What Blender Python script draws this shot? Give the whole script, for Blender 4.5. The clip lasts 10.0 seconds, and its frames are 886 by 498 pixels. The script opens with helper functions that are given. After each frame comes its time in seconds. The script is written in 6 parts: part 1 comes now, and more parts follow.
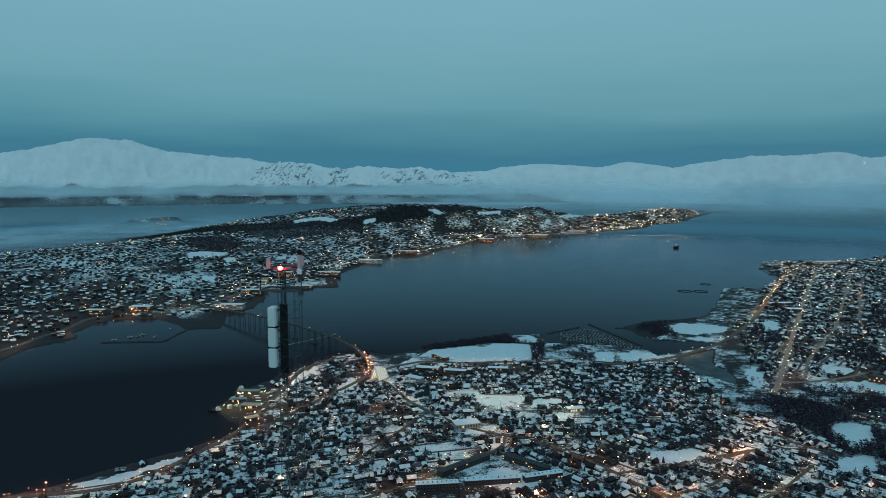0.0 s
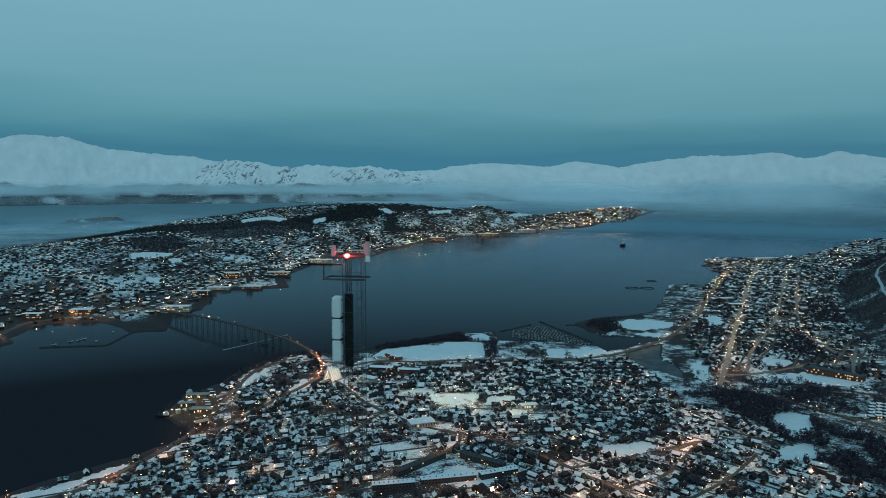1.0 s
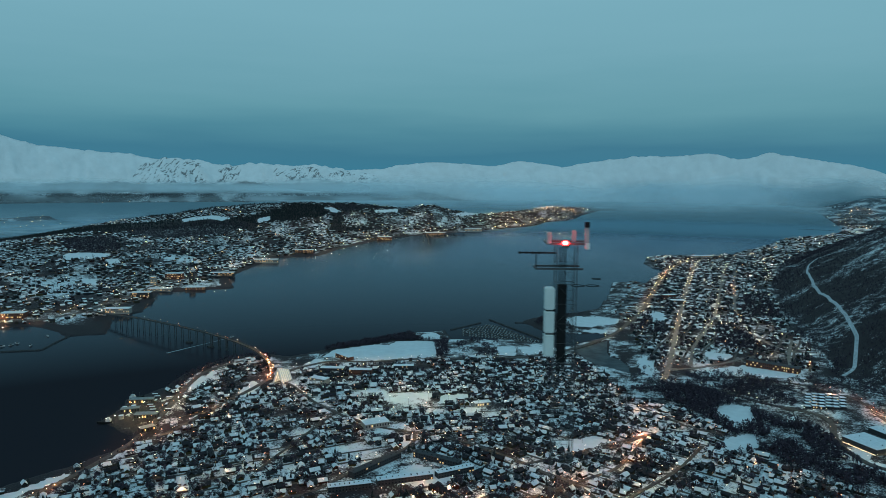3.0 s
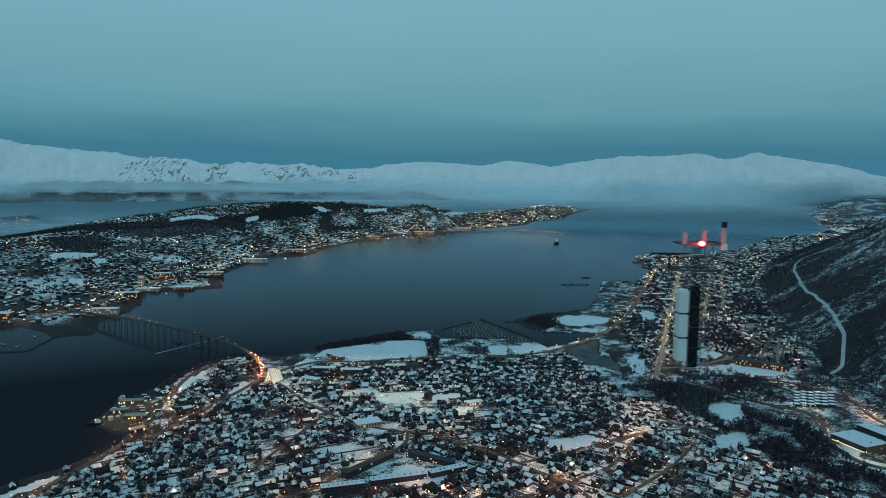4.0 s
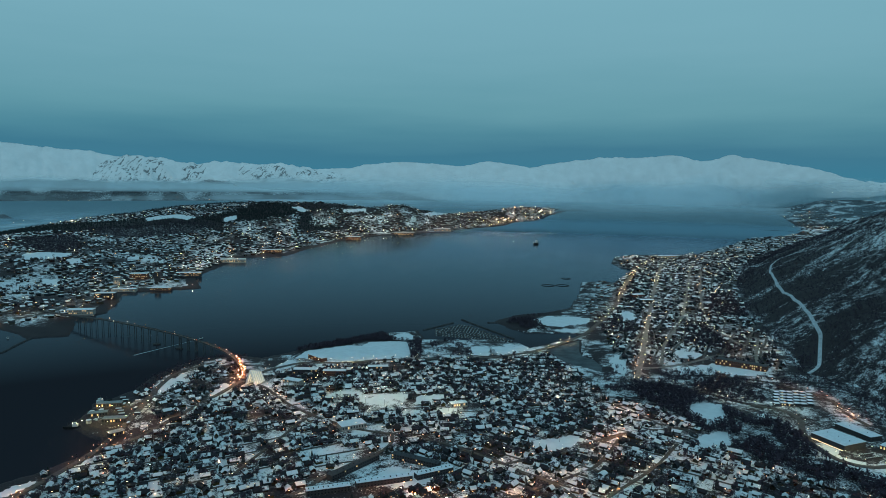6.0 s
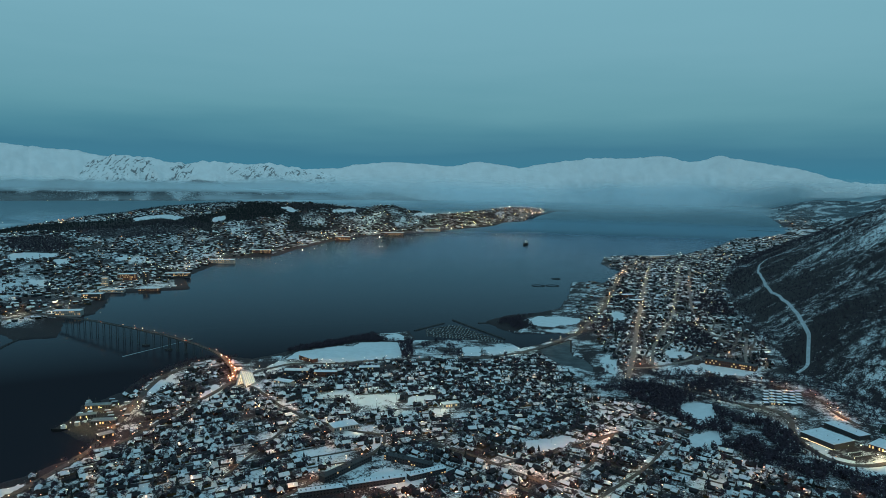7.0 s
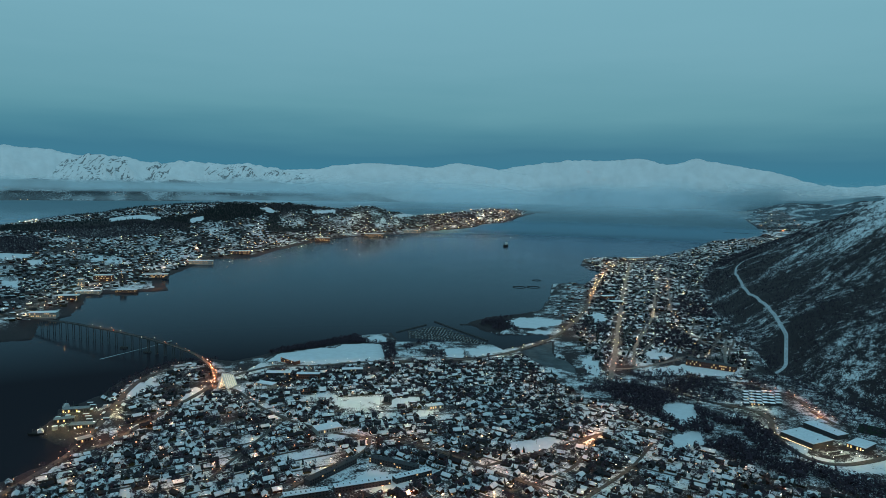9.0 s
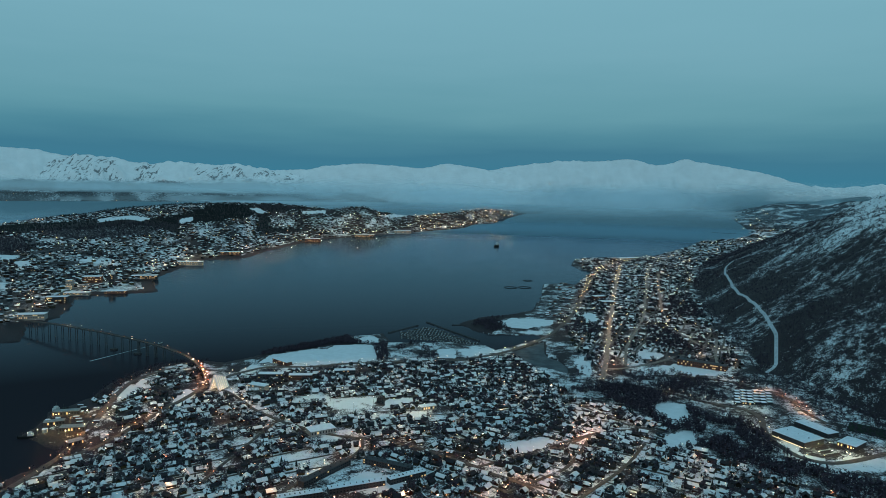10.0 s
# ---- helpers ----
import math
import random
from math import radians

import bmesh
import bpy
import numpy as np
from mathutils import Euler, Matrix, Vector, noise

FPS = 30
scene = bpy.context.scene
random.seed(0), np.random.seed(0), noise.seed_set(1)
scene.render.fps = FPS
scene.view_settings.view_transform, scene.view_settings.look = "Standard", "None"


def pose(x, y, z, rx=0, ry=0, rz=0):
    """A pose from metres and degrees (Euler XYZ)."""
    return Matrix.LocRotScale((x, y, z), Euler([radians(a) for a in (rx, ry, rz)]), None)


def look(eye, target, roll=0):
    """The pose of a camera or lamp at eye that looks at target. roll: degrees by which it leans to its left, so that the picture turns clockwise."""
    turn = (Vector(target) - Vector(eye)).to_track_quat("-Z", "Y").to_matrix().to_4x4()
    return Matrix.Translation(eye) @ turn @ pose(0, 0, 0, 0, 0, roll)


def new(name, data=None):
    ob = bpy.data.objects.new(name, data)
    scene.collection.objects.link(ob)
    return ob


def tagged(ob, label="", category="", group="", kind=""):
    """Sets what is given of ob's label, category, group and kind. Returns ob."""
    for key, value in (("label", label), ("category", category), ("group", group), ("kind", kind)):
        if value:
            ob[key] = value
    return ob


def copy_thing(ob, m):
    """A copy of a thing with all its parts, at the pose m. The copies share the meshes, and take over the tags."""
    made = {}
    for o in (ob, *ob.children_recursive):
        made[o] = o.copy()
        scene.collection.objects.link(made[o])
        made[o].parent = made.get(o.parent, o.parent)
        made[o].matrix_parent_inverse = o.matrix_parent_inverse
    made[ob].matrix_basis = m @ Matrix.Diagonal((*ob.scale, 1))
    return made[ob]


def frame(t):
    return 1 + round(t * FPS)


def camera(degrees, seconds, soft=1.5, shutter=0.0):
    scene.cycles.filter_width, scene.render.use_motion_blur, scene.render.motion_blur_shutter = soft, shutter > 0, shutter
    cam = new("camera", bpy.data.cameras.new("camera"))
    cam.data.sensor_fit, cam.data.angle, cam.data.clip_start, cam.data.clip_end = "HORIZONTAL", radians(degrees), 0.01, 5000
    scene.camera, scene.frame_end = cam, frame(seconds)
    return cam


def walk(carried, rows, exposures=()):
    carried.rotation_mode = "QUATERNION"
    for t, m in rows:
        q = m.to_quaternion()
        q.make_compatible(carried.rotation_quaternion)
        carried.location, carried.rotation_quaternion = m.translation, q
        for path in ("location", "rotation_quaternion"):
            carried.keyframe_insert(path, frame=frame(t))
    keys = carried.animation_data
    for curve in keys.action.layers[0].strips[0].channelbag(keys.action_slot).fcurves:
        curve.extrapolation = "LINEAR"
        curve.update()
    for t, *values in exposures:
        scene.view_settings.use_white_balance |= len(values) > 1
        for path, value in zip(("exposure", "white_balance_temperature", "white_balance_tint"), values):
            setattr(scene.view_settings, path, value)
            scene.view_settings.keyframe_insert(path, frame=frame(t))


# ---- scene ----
cam = camera(65.7, 10.0, 0.75, 0.5)
PATH = [
    (0, (45.46, 1.072, 261.12), (44.688, 2.905, 260.914), 0.1),
    (0.5, (43.424, 0.691, 260.854), (42.721, 2.552, 260.647), 0.2),
    (1, (41.352, 0.354, 260.591), (40.716, 2.239, 260.383), 0.2),
    (1.5, (39.266, 0.054, 260.335), (38.69, 1.958, 260.126), 0.3),
    (2, (37.144, -0.214, 260.103), (36.624, 1.705, 259.894), 0.3),
    (2.5, (34.943, -0.41, 260.05), (34.445, 1.516, 259.841), 0.4),
    (4, (28.487, -0.692, 259.929), (28.038, 1.245, 259.718), 0.5),
    (4.5, (26.475, -0.59, 259.931), (26.041, 1.351, 259.72), 0.6),
    (5, (24.653, -0.388, 259.964), (24.234, 1.556, 259.753), 0.6),
    (5.5, (22.944, -0.249, 259.979), (22.541, 1.698, 259.769), 0.7),
    (7, (18.182, 0.015, 260.062), (17.826, 1.973, 259.854), 0.9),
    (7.5, (16.624, 0.081, 260.076), (16.283, 2.041, 259.869), 0.9),
    (8, (15.042, 0.113, 260.087), (14.717, 2.076, 259.882), 1.0),
    (8.5, (13.425, 0.113, 260.095), (13.115, 2.079, 259.892), 1.1),
    (9, (11.785, 0.079, 260.095), (11.49, 2.047, 259.892), 1.2),
    (9.5, (10.102, 0.021, 260.095), (9.822, 1.991, 259.894), 1.2),
    (10, (8.406, -0.042, 260.097), (8.14, 1.93, 259.896), 1.2),
]
walk(cam, [(t, look(eye, target, roll)) for t, eye, target, roll in PATH])


# ---- world and light: blue hour under a high overcast ----
world = bpy.data.worlds.new("world")
scene.world = world
world.use_nodes = True
wn, wl = world.node_tree.nodes, world.node_tree.links


def lin(r, g, b):
    f = lambda c: (c / 255 / 12.92) if c / 255 <= 0.04045 else ((c / 255 + 0.055) / 1.055) ** 2.4
    return (f(r), f(g), f(b), 1.0)


def ramp(node, stops):
    el = node.color_ramp.elements
    while len(el) > 1:
        el.remove(el[-1])
    el[0].position, el[0].color = stops[0]
    for p, c in stops[1:]:
        e = el.new(p)
        e.color = c


bg = wn["Background"]
tc = wn.new("ShaderNodeTexCoord")
sep = wn.new("ShaderNodeSeparateXYZ")
wl.new(tc.outputs["Generated"], sep.inputs[0])
stretch = wn.new("ShaderNodeMapping")
stretch.inputs["Scale"].default_value = (1.6, 1.6, 13.0)
wl.new(tc.outputs["Generated"], stretch.inputs["Vector"])
cloud = wn.new("ShaderNodeTexNoise")
cloud.inputs["Scale"].default_value = 1.5
cloud.inputs["Detail"].default_value = 4.0
cloud.inputs["Roughness"].default_value = 0.5
wl.new(stretch.outputs[0], cloud.inputs["Vector"])
wob = wn.new("ShaderNodeMath")
wob.operation = "MULTIPLY_ADD"
wob.inputs[1].default_value, wob.inputs[2].default_value = 0.07, -0.035
wl.new(cloud.outputs["Fac"], wob.inputs[0])
lift = wn.new("ShaderNodeMath")
lift.operation = "ADD"
wl.new(sep.outputs["Z"], lift.inputs[0])
wl.new(wob.outputs[0], lift.inputs[1])
deck = wn.new("ShaderNodeValToRGB")
ramp(deck, [(0.0, lin(54, 117, 141)), (0.035, lin(51, 114, 138)), (0.06, lin(66, 127, 147)), (0.10, lin(88, 144, 160)), (0.17, lin(106, 157, 173)), (0.30, lin(117, 167, 183)), (0.6, lin(104, 154, 172)), (1.0, lin(92, 142, 164))])
wl.new(lift.outputs[0], deck.inputs[0])
sky = wn.new("ShaderNodeTexSky")
sky.sky_type = "NISHITA"
sky.sun_disc = False
sky.sun_elevation, sky.sun_rotation = radians(1.0), radians(200)
skyw = wn.new("ShaderNodeBackground")
skyw.inputs["Strength"].default_value = 0.012
wl.new(sky.outputs[0], skyw.inputs["Color"])
bg.inputs["Strength"].default_value = 1.1
wl.new(deck.outputs["Color"], bg.inputs["Color"])
both = wn.new("ShaderNodeAddShader")
wl.new(bg.outputs[0], both.inputs[0])
wl.new(skyw.outputs[0], both.inputs[1])
wl.new(both.outputs[0], wn["World Output"].inputs["Surface"])

sun = new("sun", bpy.data.lights.new("sun", "SUN"))
sun.data.energy, sun.data.angle, sun.data.color = 0.34, radians(60), (0.72, 0.96, 1.0)
sun.matrix_world = look((0, 0, 600), (-150, 620, 0))

# ---- materials ----


class Mat:
    """A node material with short ways to add nodes."""

    def __init__(self, name, rough=0.8, colour=(0.5, 0.5, 0.5), metal=0.0):
        self.m = bpy.data.materials.new(name)
        self.m.use_nodes = True
        self.n, self.l = self.m.node_tree.nodes, self.m.node_tree.links
        self.b = self.n["Principled BSDF"]
        self.b.inputs["Base Color"].default_value = (*colour, 1)
        self.b.inputs["Roughness"].default_value = rough
        self.b.inputs["Metallic"].default_value = metal
        self.b.inputs["Specular IOR Level"].default_value = 0.5 if rough < 0.5 or metal else 0.1

    def node(self, kind, **values):
        nd = self.n.new(kind)
        for k, v in values.items():
            nd.inputs[k.replace("_", " ")].default_value = v
        return nd

    def noise(self, scale, detail=3.0, rough=0.55, stretch=(1, 1, 1), coord="Object"):
        t = self.n.new("ShaderNodeTexCoord")
        mp = self.n.new("ShaderNodeMapping")
        mp.inputs["Scale"].default_value = stretch
        self.l.new(t.outputs[coord], mp.inputs["Vector"])
        nd = self.node("ShaderNodeTexNoise", Scale=scale, Detail=detail, Roughness=rough)
        self.l.new(mp.outputs[0], nd.inputs["Vector"])
        return nd.outputs["Fac"]

    def ramp(self, src, stops):
        nd = self.n.new("ShaderNodeValToRGB")
        ramp(nd, stops)
        self.l.new(src, nd.inputs[0])
        return nd.outputs["Color"]

    def math(self, op, a, b):
        nd = self.n.new("ShaderNodeMath")
        nd.operation = op
        for i, v in enumerate((a, b)):
            if isinstance(v, (int, float)):
                nd.inputs[i].default_value = v
            else:
                self.l.new(v, nd.inputs[i])
        return nd.outputs[0]

    def mix(self, f, a, b, blend="MIX"):
        nd = self.n.new("ShaderNodeMixRGB")
        nd.blend_type = blend
        for i, v in enumerate((f, a, b)):
            if isinstance(v, (int, float)):
                nd.inputs[i].default_value = v
            elif isinstance(v, tuple):
                nd.inputs[i].default_value = v if len(v) == 4 else (*v, 1)
            else:
                self.l.new(v, nd.inputs[i])
        return nd.outputs[0]

    def attr(self, name):
        nd = self.n.new("ShaderNodeAttribute")
        nd.attribute_name = name
        return nd.outputs["Fac"]

    def colour(self, src):
        self.l.new(src, self.b.inputs["Base Color"])
        return self

    def bump(self, src, strength, distance):
        nd = self.node("ShaderNodeBump", Strength=strength, Distance=distance)
        self.l.new(src, nd.inputs["Height"])
        self.l.new(nd.outputs[0], self.b.inputs["Normal"])
        return self

    def island(self):
        return self.n.new("ShaderNodeNewGeometry").outputs["Random Per Island"]

    def each(self):
        return self.n.new("ShaderNodeObjectInfo").outputs["Random"]


def grey(v, t=(1, 1, 1)):
    return (v * t[0], v * t[1], v * t[2], 1.0)


SNOW = (0.84, 0.88, 0.90)


def snow_mat(name, coarse, fine, soil=(0.035, 0.032, 0.03)):
    """Snow that lies broken over dark ground; the attribute "cover" says how much of it."""
    k = Mat(name, 0.75)
    n1, n2 = k.noise(coarse, 4.0, 0.62), k.noise(fine, 3.0, 0.6)
    v = k.math("ADD", k.math("MULTIPLY", n1, 0.45), k.math("MULTIPLY", n2, 0.55))
    c = k.math("MULTIPLY", k.math("SUBTRACT", k.math("ADD", v, k.attr("cover")), 0.94), 9.0)
    c = k.math("MINIMUM", k.math("MAXIMUM", c, 0.0), 1.0)
    white = k.ramp(n1, [(0.25, tuple(c * 0.85 for c in SNOW) + (1,)), (0.7, (*SNOW, 1))])
    dark = k.ramp(n2, [(0.3, (soil[0] * 0.6, soil[1] * 0.6, soil[2] * 0.6, 1)), (0.7, (soil[0] * 1.8, soil[1] * 1.7, soil[2] * 1.6, 1))])
    k.colour(k.mix(c, dark, white))
    k.bump(n2, 0.4, 0.5)
    return k.m


SNOW = (0.74, 0.78, 0.81)
M_ground = snow_mat("snowy_ground", 0.11, 0.6, (0.030, 0.025, 0.029))
SNOW = (0.88, 0.90, 0.92)
M_mount = snow_mat("snowy_mountain", 0.014, 0.09, (0.19, 0.21, 0.23))
SNOW = (0.84, 0.88, 0.90)


def water_mat():
    """Dark clear water: little light from below, sky mirrored more the flatter the view."""
    k = Mat("sea_water")
    k.n.remove(k.b)
    deep = k.node("ShaderNodeBsdfDiffuse", Color=(0.026, 0.024, 0.030, 1))
    a = k.noise(0.003, 3.0, 0.5, (1, 0.3, 1))
    mirror = k.node("ShaderNodeBsdfGlossy", Color=(0.70, 0.86, 1.0, 1))
    k.l.new(k.ramp(a, [(0.35, grey(0.11)), (0.65, grey(0.20))]), mirror.inputs["Roughness"])
    bump = k.node("ShaderNodeBump", Strength=0.10, Distance=0.2)
    k.l.new(k.noise(0.16, 3.0, 0.6, (1, 0.5, 1)), bump.inputs["Height"])
    k.l.new(bump.outputs[0], mirror.inputs["Normal"])
    fres = k.node("ShaderNodeFresnel", IOR=1.33)
    mix = k.n.new("ShaderNodeMixShader")
    k.l.new(k.math("MAXIMUM", k.math("SUBTRACT", k.math("MULTIPLY", fres.outputs[0], 1.28), 0.265), 0.004), mix.inputs[0])
    k.l.new(deep.outputs[0], mix.inputs[1])
    k.l.new(mirror.outputs[0], mix.inputs[2])
    k.l.new(mix.outputs[0], k.n["Material Output"].inputs["Surface"])
    return k.m


def plain(name, base, rough=0.8, var=0.25, scale=0.6, metal=0.0, bump=0.0):
    k = Mat(name, rough, base, metal)
    n = k.noise(scale, 4.0, 0.6)
    k.colour(k.ramp(n, [(0.3, tuple(c * (1 - var) for c in base) + (1,)), (0.7, tuple(min(1, c * (1 + var)) for c in base) + (1,))]))
    if bump:
        k.bump(n, 0.5, bump)
    return k.m


def glow(name, colour, strength, lights=False):
    """A surface that gives off light; lights: whether it is strong enough to light its surroundings."""
    k = Mat(name, 0.5, colour)
    k.m.cycles.emission_sampling = "FRONT" if lights else "NONE"
    k.b.inputs["Emission Color"].default_value = (*colour, 1)
    k.b.inputs["Emission Strength"].default_value = strength
    return k.m


def wall_mat(name, island):
    k = Mat(name, 0.75)
    r = k.island() if island else k.each()
    c = k.ramp(r, [(0.0, (0.10, 0.035, 0.025, 1)), (0.14, (0.13, 0.11, 0.08, 1)), (0.3, (0.05, 0.055, 0.06, 1)), (0.46, (0.16, 0.15, 0.13, 1)), (0.6, (0.07, 0.05, 0.035, 1)),
                   (0.72, (0.3, 0.29, 0.27, 1)), (0.8, (0.16, 0.12, 0.05, 1)), (0.88, (0.06, 0.08, 0.1, 1))])
    for e in k.n:
        if e.type == "VALTORGB":
            e.color_ramp.interpolation = "CONSTANT"
    n = k.noise(1.3, 3.0, 0.6, (1, 1, 5))
    k.colour(k.mix(1.0, c, k.ramp(n, [(0.3, grey(0.22)), (0.7, grey(0.5))]), "MULTIPLY"))
    return k.m


def roof_mat(name, island):
    k = Mat(name, 0.7)
    r = k.island() if island else k.each()
    n = k.noise(0.38, 4.0, 0.62)
    amount = k.math("ADD", n, k.math("MULTIPLY", r, 0.75))
    c = k.ramp(amount, [(0.74, (0.025, 0.025, 0.03, 1)), (0.84, (0.09, 0.095, 0.105, 1)), (0.93, (0.36, 0.39, 0.42, 1)), (1.0, (0.68, 0.72, 0.75, 1))])
    k.colour(c)
    k.bump(n, 0.3, 0.15)
    return k.m


M_water = water_mat()
M_wall, M_roof = wall_mat("painted_timber_walls", True), roof_mat("snowed_roofs", True)
M_wall1, M_roof1 = wall_mat("painted_timber_wall", False), roof_mat("snowed_roof", False)
M_conc = plain("concrete", (0.28, 0.28, 0.27), 0.85, 0.25, 0.5)
M_dark = plain("dark_cladding", (0.05, 0.05, 0.055), 0.6, 0.3, 0.8)
M_roofsnow = plain("flat_roof_snow", (0.72, 0.76, 0.8), 0.75, 0.1, 0.35, bump=0.1)
M_road = plain("slushy_asphalt", (0.066, 0.06, 0.056), 0.6, 0.55, 0.35)
M_snowroad = plain("packed_snow_over_asphalt", (0.15, 0.145, 0.14), 0.65, 0.45, 0.25)
M_track = plain("packed_snow", (0.44, 0.47, 0.50), 0.7, 0.45, 0.3, bump=0.2)
M_rock = plain("breakwater_rock", (0.05, 0.05, 0.052), 0.85, 0.5, 0.6, bump=0.4)
M_ice = plain("grey_ice", (0.07, 0.085, 0.095), 0.65, 0.45, 0.05)
M_twig = plain("bare_twigs", (0.062, 0.050, 0.068), 0.9, 0.4, 0.2)
M_fir = plain("spruce_needles", (0.026, 0.031, 0.032), 0.9, 0.5, 0.3)
M_steel = plain("galvanised_steel", (0.09, 0.095, 0.1), 0.5, 0.3, 3.0, metal=0.6)
M_radome = plain("white_radome", (0.72, 0.74, 0.72), 0.45, 0.06, 1.2)
M_panel = plain("grey_antenna_cover", (0.42, 0.42, 0.43), 0.5, 0.08, 1.2)
M_black = plain("black_rubber", (0.015, 0.015, 0.016), 0.7, 0.3, 2.0)
HOODS = {}
LENSES = {}
for key, tint, hood, lens in (("sodium", (1.0, 0.34, 0.13), 12.0, 1150.0), ("warm", (1.0, 0.52, 0.22), 15.0, 520.0), ("white", (1.0, 0.84, 0.60), 16.0, 160.0), ("distant", (1.0, 0.36, 0.14), 34.0, 1300.0), ("distant_white", (1.0, 0.70, 0.38), 30.0, 1500.0), ("flood", (1.0, 0.78, 0.40), 26.0, 1500.0), ("yard", (1.0, 0.80, 0.34), 30.0, 2000.0)):
    HOODS[key], LENSES[key] = glow(key + "_lamp_hood", tint if "distant" in key else tuple(0.75 * c + 0.2 for c in tint), hood), glow(key + "_lamp_lens", tint, lens, True)
M_red = glow("red_obstruction_lamp", (1.0, 0.012, 0.012), 150.0, True)
M_redtail = glow("red_lamp", (1.0, 0.12, 0.05), 14.0)
M_pane = glow("lit_window", (1.0, 0.58, 0.26), 0.9)
M_glass = plain("dark_window_glass", (0.02, 0.025, 0.03), 0.15, 0.1, 1.0)
M_boat = plain("white_boat_hull", (0.55, 0.56, 0.56), 0.4, 0.1, 1.0)
M_pier = plain("dark_weathered_concrete", (0.075, 0.08, 0.085), 0.85, 0.3, 0.4)
M_timber = plain("weathered_timber", (0.1, 0.085, 0.07), 0.85, 0.3, 1.5)
M_brick = plain("red_brown_cladding", (0.14, 0.06, 0.045), 0.8, 0.25, 1.0)
M_foam = plain("churned_water_foam", (0.3, 0.36, 0.38), 0.6, 0.4, 0.2)
M_turf = plain("dark_turf", (0.02, 0.03, 0.022), 0.9, 0.3, 0.2)
M_stripe = glow("lit_glass_stripe", (1.0, 0.86, 0.55), 1.5)

# ---- the lie of the land ----
MAIN = [(-900, -200), (-560, 308), (-499, 357), (-481, 380), (-467, 411), (-455, 449), (-430, 492), (-424, 520), (-420, 545), (-424, 568), (-458, 578), (-487, 594), (-494, 632), (-508, 659),
        (-502, 680), (-496, 712), (-504, 740), (-506, 786), (-510, 820), (-498, 851), (-475, 878), (-454, 887), (-415, 888), (-399, 908), (-385, 931), (-373, 968), (-322, 1029), (-289, 1077),
        (-240, 1112), (-216, 1054), (-119, 1076), (-65, 1066), (-47, 1038), (28, 1142), (19, 1157), (-52, 1140), (-82, 1159), (-111, 1199), (-126, 1216), (-111, 1249), (-93, 1286), (-62, 1310),
        (-31, 1336), (7, 1387), (24, 1536), (33, 1752), (92, 1788), (110, 1760), (137, 1864), (175, 2039), (141, 2083), (121, 2173), (140, 2335), (206, 2392), (412, 2479), (484, 2657)]
MAIN += [(642, 2985), (758, 3303), (884, 3414), (1040, 3612), (1107, 3726), (1107, 3861), (1101, 4001), (1094, 4187), (1125, 4603), (1140, 4900), (1400, 6000), (6000, 6000), (6000, -6000), (-900, -6000)]
ISLE = [(-1250, 100), (-1000, 480), (-910, 639), (-936, 710), (-930, 780), (-961, 803), (-1005, 885), (-991, 912), (-930, 950), (-853, 921), (-812, 898), (-766, 932), (-794, 976), (-845, 1040), (-832, 1107), (-885, 1214), (-942, 1300),
        (-816, 1403), (-925, 1560), (-968, 1781), (-1000, 1960), (-897, 2060), (-915, 2249), (-905, 2600), (-880, 2800), (-719, 3050), (-600, 3153), (-503, 3376), (-348, 3662), (-313, 3771),
        (-207, 3826), (-153, 4003), (-43, 4161), (-113, 4245), (-325, 4270), (-560, 4060), (-820, 3850), (-1120, 3640), (-1420, 3440), (-1780, 3220), (-2120, 2960), (-2300, 2700), (-2340, 2503), (-2318, 2083), (-2222, 1750), (-2279, 1578), (-2500, 1200), (-2600, 100)]
AIRFIELD = [(-2892, 2722), (-2769, 2898), (-2637, 2840), (-2447, 2927), (-2395, 2977), (-2351, 2810), (-2450, 2620), (-2582, 2317), (-2783, 2430)]
POND = [(-19, 1038), (28, 1112), (28, 1038), (32, 1012), (49, 993), (59, 959), (59, 930), (43, 944), (12, 966), (-5, 997)]
BASE_Y = [-400, 300, 500, 700, 900, 960, 1116, 1391, 1753, 2133, 2499, 3082, 4000, 4900]
BASE_X = [400, 430, 430, 405, 345, 325, 335, 356, 412, 510, 640, 960, 1480, 2000]
STEEP_Y = [0, 1500, 2000, 2500, 3000, 4000, 5000]
STEEP = [0.50, 0.56, 0.54, 0.46, 0.34, 0.22, 0.16]


def sd(poly, x, y):
    """Signed distance to a polygon, positive inside."""
    p = np.array(poly, float)
    q = np.roll(p, -1, axis=0)
    best = np.full(x.shape, 1e18)
    inside = np.zeros(x.shape, bool)
    for (ax, ay), (bx, by) in zip(p, q):
        dx, dy = bx - ax, by - ay
        t = np.clip(((x - ax) * dx + (y - ay) * dy) / (dx * dx + dy * dy), 0, 1)
        best = np.minimum(best, (x - ax - t * dx) ** 2 + (y - ay - t * dy) ** 2)
        if ay != by:
            inside ^= ((ay > y) != (by > y)) & (x < dx * (y - ay) / dy + ax)
    return np.where(inside, 1, -1) * np.sqrt(best)


def to_line(line, x, y):
    """Distance to an open polyline."""
    best = np.full(x.shape, 1e18)
    for (ax, ay), (bx, by) in zip(line[:-1], line[1:]):
        dx, dy = bx - ax, by - ay
        t = np.clip(((x - ax) * dx + (y - ay) * dy) / (dx * dx + dy * dy + 1e-9), 0, 1)
        best = np.minimum(best, (x - ax - t * dx) ** 2 + (y - ay - t * dy) ** 2)
    return np.sqrt(best)


rng = np.random.default_rng(7)
LATTICE = rng.random((257, 257))


